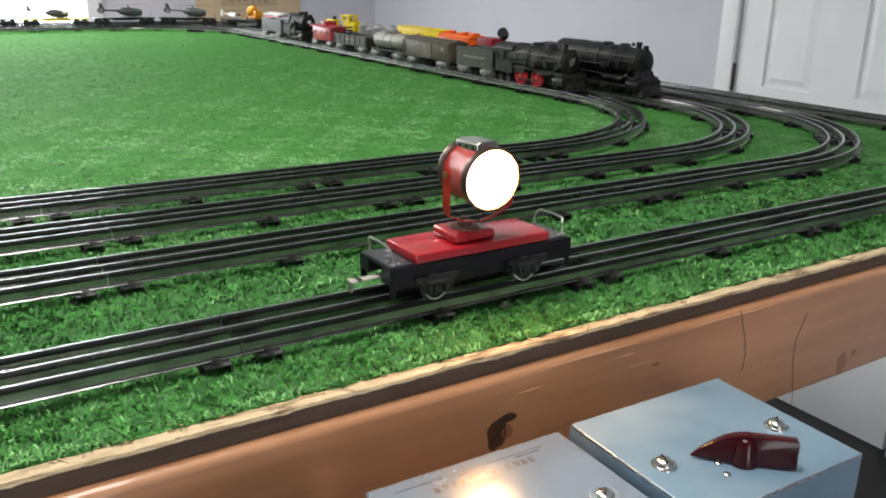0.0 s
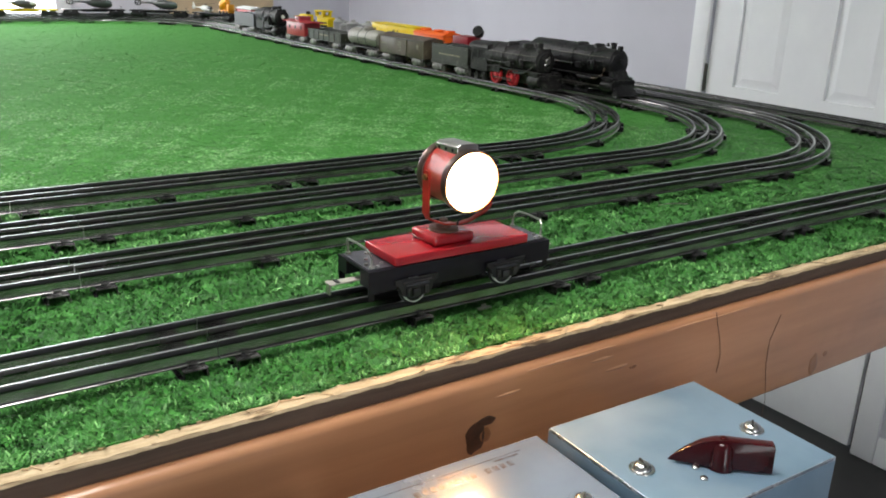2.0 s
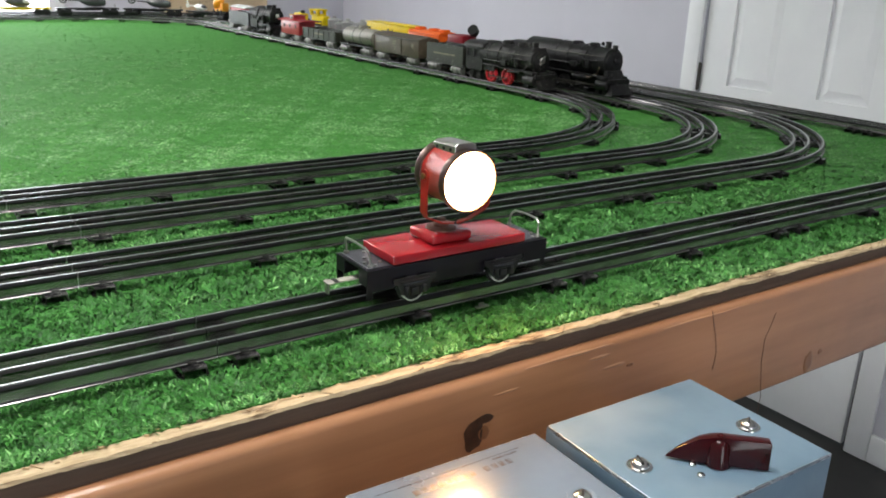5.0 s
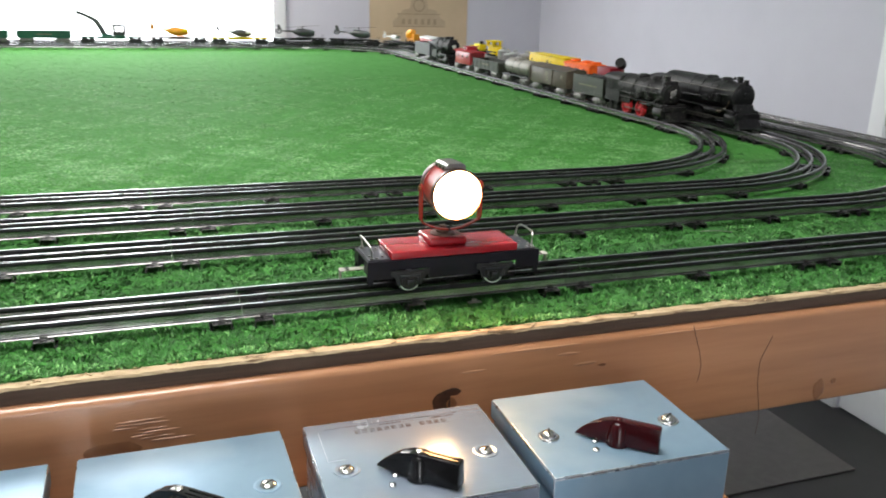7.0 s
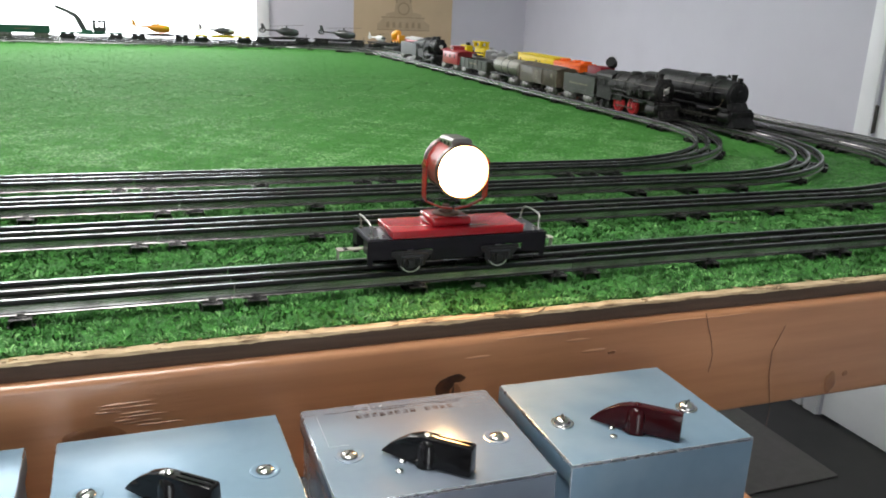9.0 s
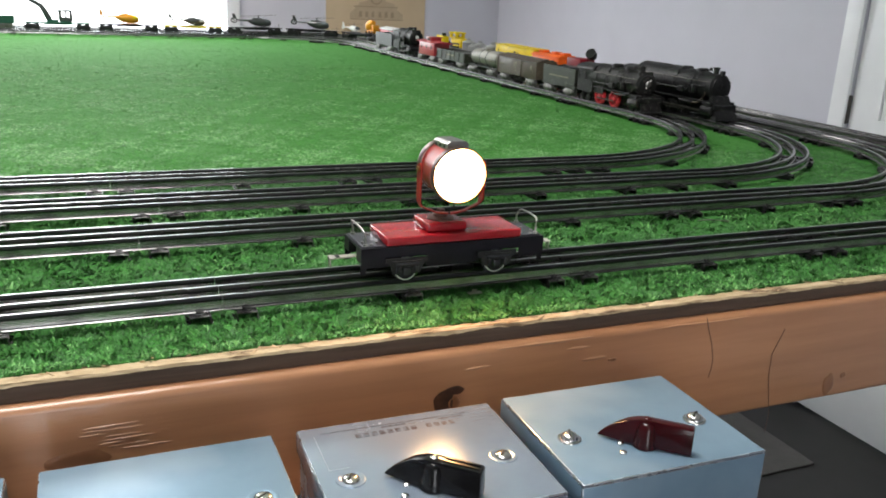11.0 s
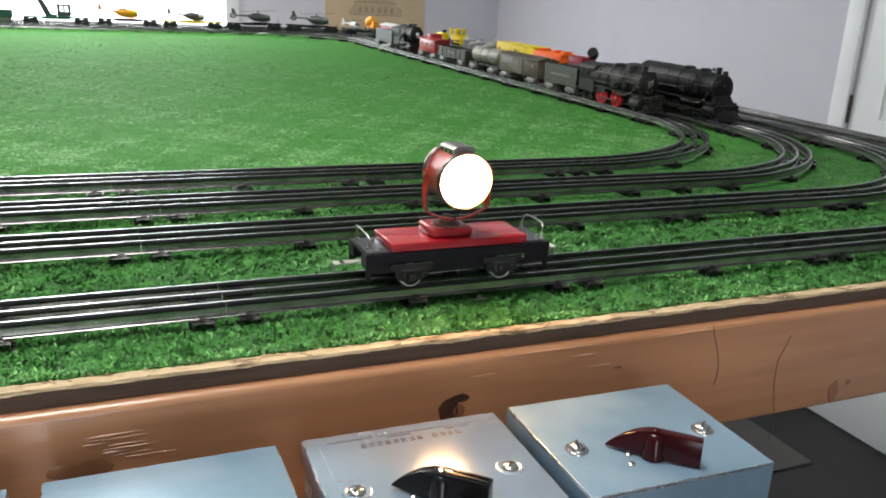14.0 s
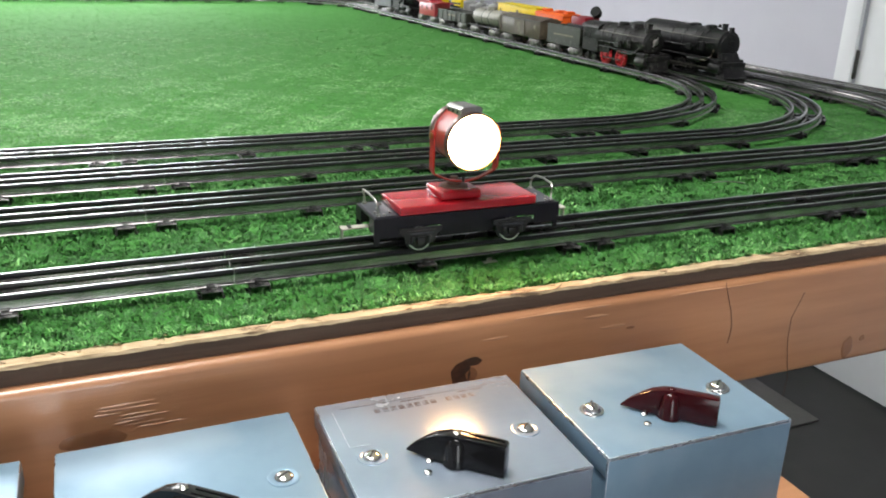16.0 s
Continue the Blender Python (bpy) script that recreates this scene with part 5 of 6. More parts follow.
def tender(label, m, length, mat, coal=True):
    t = thing("tender", label, "tender", m, "tenders")
    h = length / 2
    body = bmesh.new()
    box_bm(-h, h, -0.024, 0.024, 0.0165, 0.0190, bm=body)
    for s in (-1, 1):
        y0, y1 = sorted((s * 0.0235, s * 0.0222))
        box_bm(-h + 0.004, h - 0.004, y0, y1, 0.0190, 0.0540, bm=body)
    box_bm(-h + 0.004, -h + 0.0055, -0.0222, 0.0222, 0.0190, 0.0520, bm=body)
    box_bm(h - 0.022, h - 0.0205, -0.0222, 0.0222, 0.0190, 0.0500, bm=body)
    box_bm(-h + 0.0055, -h + 0.045, -0.0222, 0.0222, 0.0480, 0.0495, bm=body)
    b = part("body", body, mat, t)
    for s in (-1, 1):
        part("rivet_strip", box_bm(-h + 0.006, h - 0.006, min(s * 0.0236, s * 0.0242), max(s * 0.0236, s * 0.0242), 0.0475, 0.0490), mat, b)
        part("rivet_strip", box_bm(-h + 0.006, h - 0.006, min(s * 0.0236, s * 0.0242), max(s * 0.0236, s * 0.0242), 0.0225, 0.0240), mat, b)
        part("lettering", box_bm(-h * 0.55, h * 0.55, min(s * 0.0236, s * 0.0238), max(s * 0.0236, s * 0.0238), 0.0340, 0.0370), CREAM, b, "row of worn unreadable lettering") if coal else None
    if coal:
        cb = bmesh.new()
        bmesh.ops.create_grid(cb, x_segments=14, y_segments=10, size=0.5)
        for v in cb.verts:
            e = max(0.0, 1 - (2 * v.co.x) ** 4) * max(0.0, 1 - (2 * v.co.y) ** 4)
            v.co = Vector((0.012 + v.co.x * (length - 0.072), v.co.y * 0.043, 0.0470 + e * 0.007 + 0.0016 * noise.noise(v.co * 30)))
        part("coal", cb, LOCO, b, "heap of black coal", smooth=0)
    part("hatch", cyl_bm(0.0055, 0.003, pose(-h + 0.020, 0, 0.0495), 16, bevel=0.0006), mat, b)
    for x in (-h + 0.026, h - 0.026):
        truck(t, x, TRUCK_TIN, TRUCK_TIN, base=0.026)
    couplers(t, h)
    return t


def boxcar(label, m, length, mat, roof_mat, top=0.0565):
    c = thing("boxcar", label, "train car", m, "freight cars")
    h = length / 2
    body = part("body", box_bm(-h, h, -0.0235, 0.0235, 0.0165, top - 0.004, 0.0012), mat, c)
    o = [(-0.0262, top - 0.0045), (-0.0262, top - 0.003), (-0.013, top + 0.0005), (0.0, top + 0.0018), (0.013, top + 0.0005), (0.0262, top - 0.003), (0.0262, top - 0.0045)]
    roof = part("roof", moved(prism_bm(o, -h - 0.002, h + 0.002), pose(0, 0, 0, 0, 0, 90)), roof_mat, c)
    part("roof_walk", box_bm(-h - 0.003, h + 0.003, -0.0042, 0.0042, top + 0.0020, top + 0.0032, 0.0003, 1), roof_mat, roof)
    for s in (-1, 1):
        y0, y1 = sorted((s * 0.0236, s * 0.0252))
        d = part("sliding_door", box_bm(-0.024, 0.024, y0, y1, 0.0185, top - 0.0065, 0.0005, 1), mat, c)
        part("door_rail", box_bm(-0.050, 0.050, y0, y1 + 0.0004 * s if s > 0 else y1, top - 0.0062, top - 0.0048), BLACK_STEEL, d)
        for k in range(4):
            yy0, yy1 = sorted((s * 0.0253, s * 0.0256))
            part("lettering", box_bm(-0.010 + 0.002 * k, 0.006 - 0.001 * k, yy0, yy1, 0.0430 - 0.0055 * k, 0.0452 - 0.0055 * k), CREAM, d, "worn unreadable lettering")
        yy0, yy1 = sorted((s * 0.0236, s * 0.0239))
        part("lettering", box_bm(-h + 0.010, -h + 0.034, yy0, yy1, 0.036, 0.039), CREAM, body, "worn unreadable lettering")
        part("emblem", cyl_bm(0.0048, 0.0004, pose(h - 0.026, s * 0.0236, 0.040, -90 * s, 0, 0), 18), CREAM, body, "round faded emblem")
        for x in (-h + 0.0015, h - 0.0015):
            part("corner_post", box_bm(x - 0.0012, x + 0.0012, y0, y1, 0.0170, top - 0.0055), mat, body)
    for x in (-h + 0.030, h - 0.030):
        truck(c, x, TRUCK_TIN, TRUCK_TIN, base=0.027)
    couplers(c, h)
    return c


def tank_car(label, m, length, mat):
    c = thing("tank_car", label, "train car", m, "freight cars")
    h = length / 2
    part("frame", box_bm(-h, h, -0.020, 0.020, 0.0165, 0.0195, 0.0006, 1), BLACK_STEEL, c)
    t = part("tank", lathe_bm([(0.0, 0.0), (0.012, 0.0012), (0.0185, 0.005), (0.0198, 0.010), (0.0198, length - 0.026), (0.0185, length - 0.021), (0.012, length - 0.0172), (0.0, length - 0.016)], pose(-h + 0.008, 0, 0.0385, 0, 90, 0), 28), mat, c)
    part("dome", lathe_bm([(0.0125, -0.006), (0.0122, 0.004), (0.0095, 0.0068), (0.0, 0.0074)], pose(0, 0, 0.0570), 22), mat, t)
    for x in (-0.018, 0.018):
        part("band", lathe_bm([(0.0198, -0.001), (0.0204, -0.001), (0.0204, 0.001), (0.0198, 0.001)], pose(x, 0, 0.0385, 0, 90, 0), 28), BLACK_STEEL, t)
    for s in (-1, 1):
        part("saddle", box_bm(s * h * 0.62 - 0.004, s * h * 0.62 + 0.004, -0.015, 0.015, 0.0195, 0.0245), BLACK_STEEL, c)
        part("handrail", tube_bm([(-h + 0.006, s * 0.0212, 0.020), (-h + 0.006, s * 0.0212, 0.0385), (h - 0.006, s * 0.0212, 0.0385), (h - 0.006, s * 0.0212, 0.020)], 0.0006, 6), ROD, c)
    for x in (-h + 0.028, h - 0.028):
        truck(c, x, TRUCK_TIN, TRUCK_TIN, base=0.027)
    couplers(c, h)
    return c


def gondola(label, m, length, mat, top=0.0400):
    c = thing("gondola_car", label, "train car", m, "freight cars")
    h = length / 2
    b = bmesh.new()
    box_bm(-h, h, -0.0235, 0.0235, 0.0165, 0.0185, bm=b)
    for s in (-1, 1):
        y0, y1 = sorted((s * 0.0235, s * 0.0224))
        box_bm(-h, h, y0, y1, 0.0185, top, bm=b)
        x0, x1 = sorted((s * h, s * (h - 0.0012)))
        box_bm(x0, x1, -0.0224, 0.0224, 0.0185, top, bm=b)
    body = part("body", b, mat, c)
    for s in (-1, 1):
        y0, y1 = sorted((s * 0.0236, s * 0.0250))
        for k in range(7):
            x = -h + 0.006 + (length - 0.012) * k / 6
            part("rib", box_bm(x - 0.0012, x + 0.0012, y0, y1, 0.0190, top - 0.001), mat, body)
        part("top_rim", box_bm(-h - 0.0008, h + 0.0008, min(s * 0.0220, s * 0.0252), max(s * 0.0220, s * 0.0252), top, top + 0.0014), mat, body)
        part("lettering", box_bm(-0.024, 0.024, min(s * 0.0236, s * 0.0239), max(s * 0.0236, s * 0.0239), 0.0285, 0.0320), CREAM, body, "worn unreadable lettering")
    for x in (-h + 0.030, h - 0.030):
        truck(c, x, TRUCK_TIN, TRUCK_TIN, base=0.027)
    couplers(c, h)
    return c


def caboose(label, m, length):
    c = thing("caboose", label, "train car", m, "freight cars")
    h = length / 2
    b = part("body", box_bm(-h + 0.014, h - 0.014, -0.0225, 0.0225, 0.0165, 0.0500, 0.0010), CABOOSE_RED, c)
    part("platform", box_bm(-h, h, -0.0215, 0.0215, 0.0150, 0.0168, 0.0004, 1), BLACK_STEEL, c)
    o = [(-0.0262, 0.0502), (-0.0262, 0.0512), (-0.013, 0.0545), (0.0, 0.0556), (0.013, 0.0545), (0.0262, 0.0512), (0.0262, 0.0502)]
    part("roof", moved(prism_bm(o, -h - 0.001, h + 0.001), pose(0, 0, 0, 0, 0, 90)), CABOOSE_RED, c)
    cup = part("cupola", box_bm(-0.014, 0.014, -0.0165, 0.0165, 0.0535, 0.0635, 0.0008), CABOOSE_RED, c)
    part("cupola_roof", box_bm(-0.018, 0.018, -0.0195, 0.0195, 0.0636, 0.0655, 0.0009), CABOOSE_RED, cup)
    for s in (-1, 1):
        y0, y1 = sorted((s * 0.0226, s * 0.0230))
        for x in (-h * 0.5, 0.0, h * 0.5):
            part("window", box_bm(x - 0.0045, x + 0.0045, y0, y1, 0.0335, 0.0430), DARK, b)
        part("cupola_window", box_bm(-0.008, 0.008, min(s * 0.0166, s * 0.0169), max(s * 0.0166, s * 0.0169), 0.0565, 0.0610), DARK, cup)
        x = s * (h - 0.001)
        part("end_rail", tube_bm([(x, -0.020, 0.0168), (x, -0.020, 0.030), (x, 0.020, 0.030), (x, 0.020, 0.0168)], 0.0007, 6), BLACK_STEEL, c)
    for x in (-h + 0.026, h - 0.026):
        truck(c, x, TRUCK_TIN, TRUCK_TIN, base=0.025)
    couplers(c, h)
    return c


def flat_car(label, m, length, mat, deck=0.0235, group="flat cars"):
    c = thing("flat_car", label, "train car", m, group)
    h = length / 2
    o = [(-h, deck - 0.0045), (-h * 0.45, deck - 0.0045), (-h * 0.38, deck - 0.0085), (h * 0.38, deck - 0.0085), (h * 0.45, deck - 0.0045), (h, deck - 0.0045), (h, deck), (-h, deck)]
    part("deck", prism_bm(o, -0.0230, 0.0230, 0.0005), mat, c)
    part("brake_wheel", cyl_bm(0.0040, 0.0008, pose(h - 0.006, 0.012, deck + 0.009), 14), BLACK_STEEL, c)
    part("brake_shaft", cyl_bm(0.0007, 0.009, pose(h - 0.006, 0.012, deck), 8), BLACK_STEEL, c)
    for s in (-1, 1):
        for k in range(6):
            x = -h + 0.012 + (length - 0.024) * k / 5
            part("stake_pocket", box_bm(x - 0.0018, x + 0.0018, min(s * 0.0231, s * 0.0244), max(s * 0.0231, s * 0.0244), deck - 0.0042, deck - 0.0004), mat, c)
    for x in (-h + 0.026, h - 0.026):
        truck(c, x, BLACK_STEEL, BLACK_STEEL, base=0.027)
    couplers(c, h)
    return c


def helicopter(label, m, body_mat, glass_mat, scale=1.0, skid_mat=None, rotor_mat=None, rise=1.0):
    """A toy helicopter with a ducted tail rotor, nose along +x, skids on z = 0."""
    K0 = Matrix.Diagonal((scale, scale, rise, 1))
    K = Matrix.Translation((0, 0, -0.0045)) @ K0
    rot = rotor_mat or (HELI_DARK if body_mat is not ORANGE else YELLOW)
    hcp = thing("toy_helicopter", label, "toy helicopter", m, "toy helicopters")
    fus = bmesh.new()
    stations = ((0.044, 0.0, 0.0, 0.0200), (0.041, 0.0050, 0.0045, 0.0200), (0.034, 0.0085, 0.0085, 0.0215), (0.024, 0.0105, 0.0112, 0.0235), (0.010, 0.0112, 0.0120, 0.0245), (-0.006, 0.0098, 0.0100, 0.0255), (-0.018, 0.0062, 0.0062, 0.0275), (-0.026, 0.0036, 0.0036, 0.0290), (-0.056, 0.0022, 0.0024, 0.0300), (-0.060, 0.0, 0.0, 0.0300))
    rings = []
    for x, ry, rz, zc in stations:
        rz, zc = (rz * 1.3, zc - 0.0015) if x > -0.02 else (rz, zc)
        rings.append([fus.verts.new((x, ry * math.cos(2 * math.pi * k / 18), zc + rz * math.sin(2 * math.pi * k / 18))) for k in range(18)] if ry else [fus.verts.new((x, 0, zc))])
    for a, b in zip(rings, rings[1:]):
        for k in range(18):
            q = (k + 1) % 18
            if len(a) == 1:
                fus.faces.new((a[0], b[k], b[q]))
            elif len(b) == 1:
                fus.faces.new((a[q], a[k], b[0]))
            else:
                fus.faces.new((a[k], a[q], b[q], b[k]))
    bmesh.ops.recalc_face_normals(fus, faces=fus.faces[:])
    f = part("fuselage", moved(fus, K), body_mat, hcp)
    can = lathe_bm([(0.0, 0.0), (0.0050, 0.0010), (0.0085, 0.006), (0.0104, 0.014), (0.0108, 0.020)], pose(0.0425, 0, 0.0240, 0, -84, 0), 20)
    part("canopy", moved(can, K), glass_mat, f, "tinted canopy")
    part("engine_cowl", moved(box_bm(-0.012, 0.014, -0.0065, 0.0065, 0.0330, 0.0395, 0.002), K), body_mat, f)
    fin = prism_bm([(-0.057, 0.034), (-0.064, 0.0535), (-0.071, 0.0535), (-0.069, 0.034)], -0.0009, 0.0009)
    part("tail_fin", moved(fin, K), body_mat, f)
    part("tail_ring", moved(lathe_bm([(0.0085, -0.0016), (0.0100, -0.0014), (0.0100, 0.0014), (0.0085, 0.0016), (0.0062, 0.0014), (0.0062, -0.0014), (0.0085, -0.0016)], pose(-0.0660, 0, 0.0290, 90, 0, 0), 20), K), body_mat, f)
    tr = bmesh.new()
    for a in (20, 80, 140):
        vs = box_bm(-0.0008, 0.0008, -0.0003, 0.0003, -0.0062, 0.0062, bm=tr).verts[-8:]
        bmesh.ops.transform(tr, matrix=pose(-0.0660, 0, 0.0290, 0, a, 0), verts=vs)
    part("tail_rotor", moved(tr, K), body_mat, f)
    part("tailplane", moved(box_bm(-0.052, -0.045, -0.011, 0.011, 0.0300, 0.0309, 0.0003, 1), K), body_mat, f)
    part("mast", moved(lathe_bm([(0.0030, 0.0393), (0.0018, 0.0420), (0.0018, 0.0465), (0.0032, 0.0468), (0.0032, 0.0488), (0.0, 0.0492)], pose(0.006, 0, 0), 14), K), rot, f)
    for a in (3, 183):
        bl = box_bm(0.002, 0.052, -0.0021, 0.0021, 0.0470, 0.0480)
        part("rotor_blade", moved(bl, K @ pose(0.006, 0, 0.0475, 0, -4, 0) @ pose(0, 0, -0.0475, 0, 0, a)), rot, f)
    for s in (-1, 1):
        part("skid", moved(tube_bm([(0.038, s * 0.0110, 0.003), (0.034, s * 0.0110, 0.0009), (-0.012, s * 0.0110, 0.0009)], 0.0009, 6), K0), skid_mat or body_mat, hcp)
        for x in (0.024, -0.002):
            part("strut", moved(tube_bm([(x, s * 0.0110, 0.0009), (x, s * 0.0070, 0.0120)], 0.0008, 6), K0), skid_mat or body_mat, hcp)
    return hcp


# track D: the red-wheeled engine and its freight train
red_engine = locomotive("steam_locomotive", "black toy steam locomotive with red spoked wheels", on_track(0.690, D_X), 0.218, LOCO_GREY, (-0.097, -0.145), 0.0150, RED_WHEEL, 0.0715, 0.0232)
part("number_plate", box_bm(-0.0007, 0.0007, -0.0090, 0.0090, -0.0016, 0.0016, 0.0003, 1), TIN, red_engine, "bright nickel plate on the smokebox", m=pose(-0.0245, 0, 0.0490, 58, 0, 0))
tender("dark olive tin tender with worn lettering and coal", on_track(0.983, D_X), 0.134, OLIVE)
boxcar("olive-brown tin boxcar with faded lettering and emblem", on_track(1.168, D_X), 0.186, BROWN, BROWN)
tank_car("warm grey tin tank car with black bands", on_track(1.353, D_X), 0.163, GREY_TANK)
gondola("dark olive tin gondola car with ribs", on_track(1.542, D_X), 0.184, OLIVE)
caboose("red tin caboose with a cupola", on_track(1.715, D_X), 0.142)
locomotive("steam_locomotive", "black toy steam locomotive with a bright headlight facing ahead", on_track(1.822, D_X), 0.165, LOCO, (-0.078, -0.108), 0.0130, LOCO, 0.0765, 0.0225, WHITE_TOY)
tender("grey tin tender behind the small black locomotive", on_track(2.085, D_X), 0.165, SLATE, coal=False)

# the toys on flat cars along the outer track, round the corner and along the back
DECK = Matrix.Translation((0, 0, 0.0236))


def back(s):
    return on_track(s, C_X, C_B - R_CURVE)


boxcar("red toy boxcar with a white roof", back(2.300), 0.130, CABOOSE_RED, WHITE_TOY, 0.058)
flat_car("dark flat car carrying a mixer and a white helicopter", back(2.585), 0.215, GUNMETAL)
mix = thing("toy_mixer", "orange toy concrete mixer drum on a flat car", "toy vehicle", back(2.520) @ DECK)
part("drum", lathe_bm([(0.0, -0.024), (0.012, -0.023), (0.0185, -0.008), (0.0185, 0.004), (0.0095, 0.022), (0.0085, 0.024), (0.0, 0.023)], pose(-0.008, 0, 0.032, 0, 62, 0), 22), MIXER, mix, "bright orange drum")
part("chassis", box_bm(-0.034, 0.034, -0.012, 0.012, 0.006, 0.012, 0.001), MIXER, mix)
part("cab", box_bm(0.022, 0.038, -0.0125, 0.0125, 0.0125, 0.034, 0.002), MIXER, mix)
part("drum_stand", box_bm(-0.016, 0.010, -0.008, 0.008, 0.012, 0.020), MIXER, mix)
for wx in (-0.024, 0.004, 0.026):
    for s in (-1, 1):
        part("wheel", lathe_bm([(0.0, 0.0), (0.0062, 0.0), (0.0064, 0.002), (0.0062, 0.004), (0.003, 0.0044), (0.0, 0.0044)], pose(wx, s * 0.0095, 0.0064, -90 * s, 0, 0), 16), DARK, mix)
helicopter("small white toy helicopter with dark rotor on a flat car", back(2.640) @ DECK, WHITE_TOY, HELI_DARK, 0.80, HELI_DARK, HELI_DARK, 0.72)
flat_car("dark flat car carrying a dark helicopter", back(2.822), 0.200, GUNMETAL)
helicopter("dark grey toy helicopter with a long rotor on a flat car", back(2.812) @ DECK, HELI_DARK, HELI_GLASS, 1.29, rise=1.0)
flat_car("dark flat car carrying a dark helicopter", back(3.045), 0.204, GUNMETAL)
helicopter("dark grey toy helicopter with a long rotor on a flat car", back(3.037) @ DECK, HELI_DARK, HELI_GLASS, 1.29, rise=1.0)
flat_car("yellow flat car carrying a small dark helicopter", back(3.271), 0.210, YELLOW)
helicopter("small dark toy helicopter on a yellow flat car", back(3.277) @ DECK, HELI_DARK, WHITE_TOY, 1.17, rise=0.85)
flat_car("dark flat car carrying an orange helicopter", back(3.497), 0.205, GUNMETAL)
helicopter("orange and yellow toy helicopter on a flat car", back(3.512) @ DECK, MIXER, YELLOW, 1.18, rise=1.0)
flat_car("green flat car carrying a grey crane", back(3.732), 0.215, GREEN_TIN)
crane = thing("toy_crane", "grey toy crane with a raised jointed boom", "toy crane", back(3.732) @ DECK)
part("turntable", cyl_bm(0.019, 0.004, pose(0.026, 0, 0.0), 22, bevel=0.001), GREEN_TIN, crane)
cabm = bmesh.new()
for x0, x1, z0, z1 in ((0.004, 0.050, 0.0042, 0.017), (0.005, 0.014, 0.017, 0.036), (0.024, 0.030, 0.017, 0.036), (0.040, 0.049, 0.017, 0.036), (0.002, 0.049, 0.036, 0.042)):
    box_bm(x0, x1, -0.014, 0.014, z0, z1, bm=cabm)
part("cab", cabm, CRANE_GREY, crane)
part("boom_foot", box_bm(-0.034, 0.003, -0.009, 0.009, 0.0, 0.008, 0.001), GREEN_TIN, crane)
part("boom", prism_bm([(-0.036, 0.006), (-0.014, 0.006), (-0.022, 0.024), (-0.036, 0.050), (-0.046, 0.062), (-0.056, 0.060), (-0.054, 0.048), (-0.044, 0.026)], -0.006, 0.006, 0.0008), CRANE_GREY, crane)
part("jib", prism_bm([(-0.041, 0.054), (-0.047, 0.062), (-0.080, 0.078), (-0.112, 0.090), (-0.118, 0.084), (-0.112, 0.078), (-0.082, 0.066), (-0.056, 0.0500)], -0.0045, 0.0045, 0.0006), CRANE_GREY, crane)
gondola("bright green tin gondola car", back(3.957), 0.178, GREEN_TIN, 0.0400)
gondola("bright green tin gondola car", back(4.165), 0.185, GREEN_TIN, 0.0400)

# track C: the big black engine and the colourful cars
locomotive("steam_locomotive", "large black toy steam locomotive with tall pilot", on_track(0.596, C_X), 0.285, LOCO, (-0.095, -0.130, -0.165, -0.200), 0.0130, LOCO, 0.0795, 0.0248, LOCO, True)
tender("black tender behind the large locomotive", on_track(0.955, C_X), 0.130, LOCO)
flat_car("red flat car with a black searchlight", on_track(1.066, C_X), 0.082, CABOOSE_RED)
sl = thing("searchlight", "black searchlight on a red stand on the flat car", "searchlight", on_track(1.032, C_X) @ DECK)
part("stand", lathe_bm([(0.014, 0.0), (0.013, 0.006), (0.006, 0.018), (0.005, 0.038), (0.0, 0.038)], pose(0, 0, 0), 18), DARK_RED, sl)
part("drum", lathe_bm([(0.0, -0.012), (0.007, -0.0105), (0.0105, -0.004), (0.0112, 0.008), (0.0, 0.0085)], pose(0, 0, 0.0500, 60, 0, 30), 22), LOCO, sl)
part("side_box", box_bm(-0.070, -0.014, -0.018, 0.018, 0.0, 0.040, 0.002), DARK_RED, sl)
orange_car = thing("orange_crane_car", "orange toy work car with a bumpy roof", "train car", on_track(1.190, C_X), "freight cars")
part("body", box_bm(-0.062, 0.062, -0.0235, 0.0235, 0.0165, 0.0580, 0.003), ORANGE, orange_car)
part("roof", moved(prism_bm([(-0.025, 0.058), (-0.018, 0.0635), (0.018, 0.0635), (0.025, 0.058)], -0.064, 0.064, 0.001), pose(0, 0, 0, 0, 0, 90)), ORANGE, orange_car)
for x in (-0.045, 0.012, 0.050):
    part("roof_hatch", box_bm(x - 0.010, x + 0.010, -0.010, 0.010, 0.0634, 0.0690, 0.002), ORANGE, orange_car)
for s in (-1, 1):
    for x in (-0.032, 0.004, 0.038):
        part("vent", box_bm(x - 0.007, x + 0.007, min(s * 0.0236, s * 0.0240), max(s * 0.0236, s * 0.0240), 0.042, 0.052), DARK, orange_car)
for x in (-0.036, 0.036):
    truck(orange_car, x, BLACK_STEEL, BLACK_STEEL, base=0.027)
couplers(orange_car, 0.062)
yel = thing("yellow_boom_car", "long yellow toy girder car with black print", "train car", on_track(1.351, C_X), "freight cars")
part("girder", box_bm(-0.100, 0.100, -0.020, 0.020, 0.036, 0.0660, 0.002), YELLOW, yel)
part("deck", box_bm(-0.100, 0.100, -0.0225, 0.0225, 0.0165, 0.0225, 0.001), BLACK_STEEL, yel)
part("rim", box_bm(-0.102, 0.102, -0.0215, 0.0215, 0.0662, 0.0682, 0.0008), YELLOW, yel)
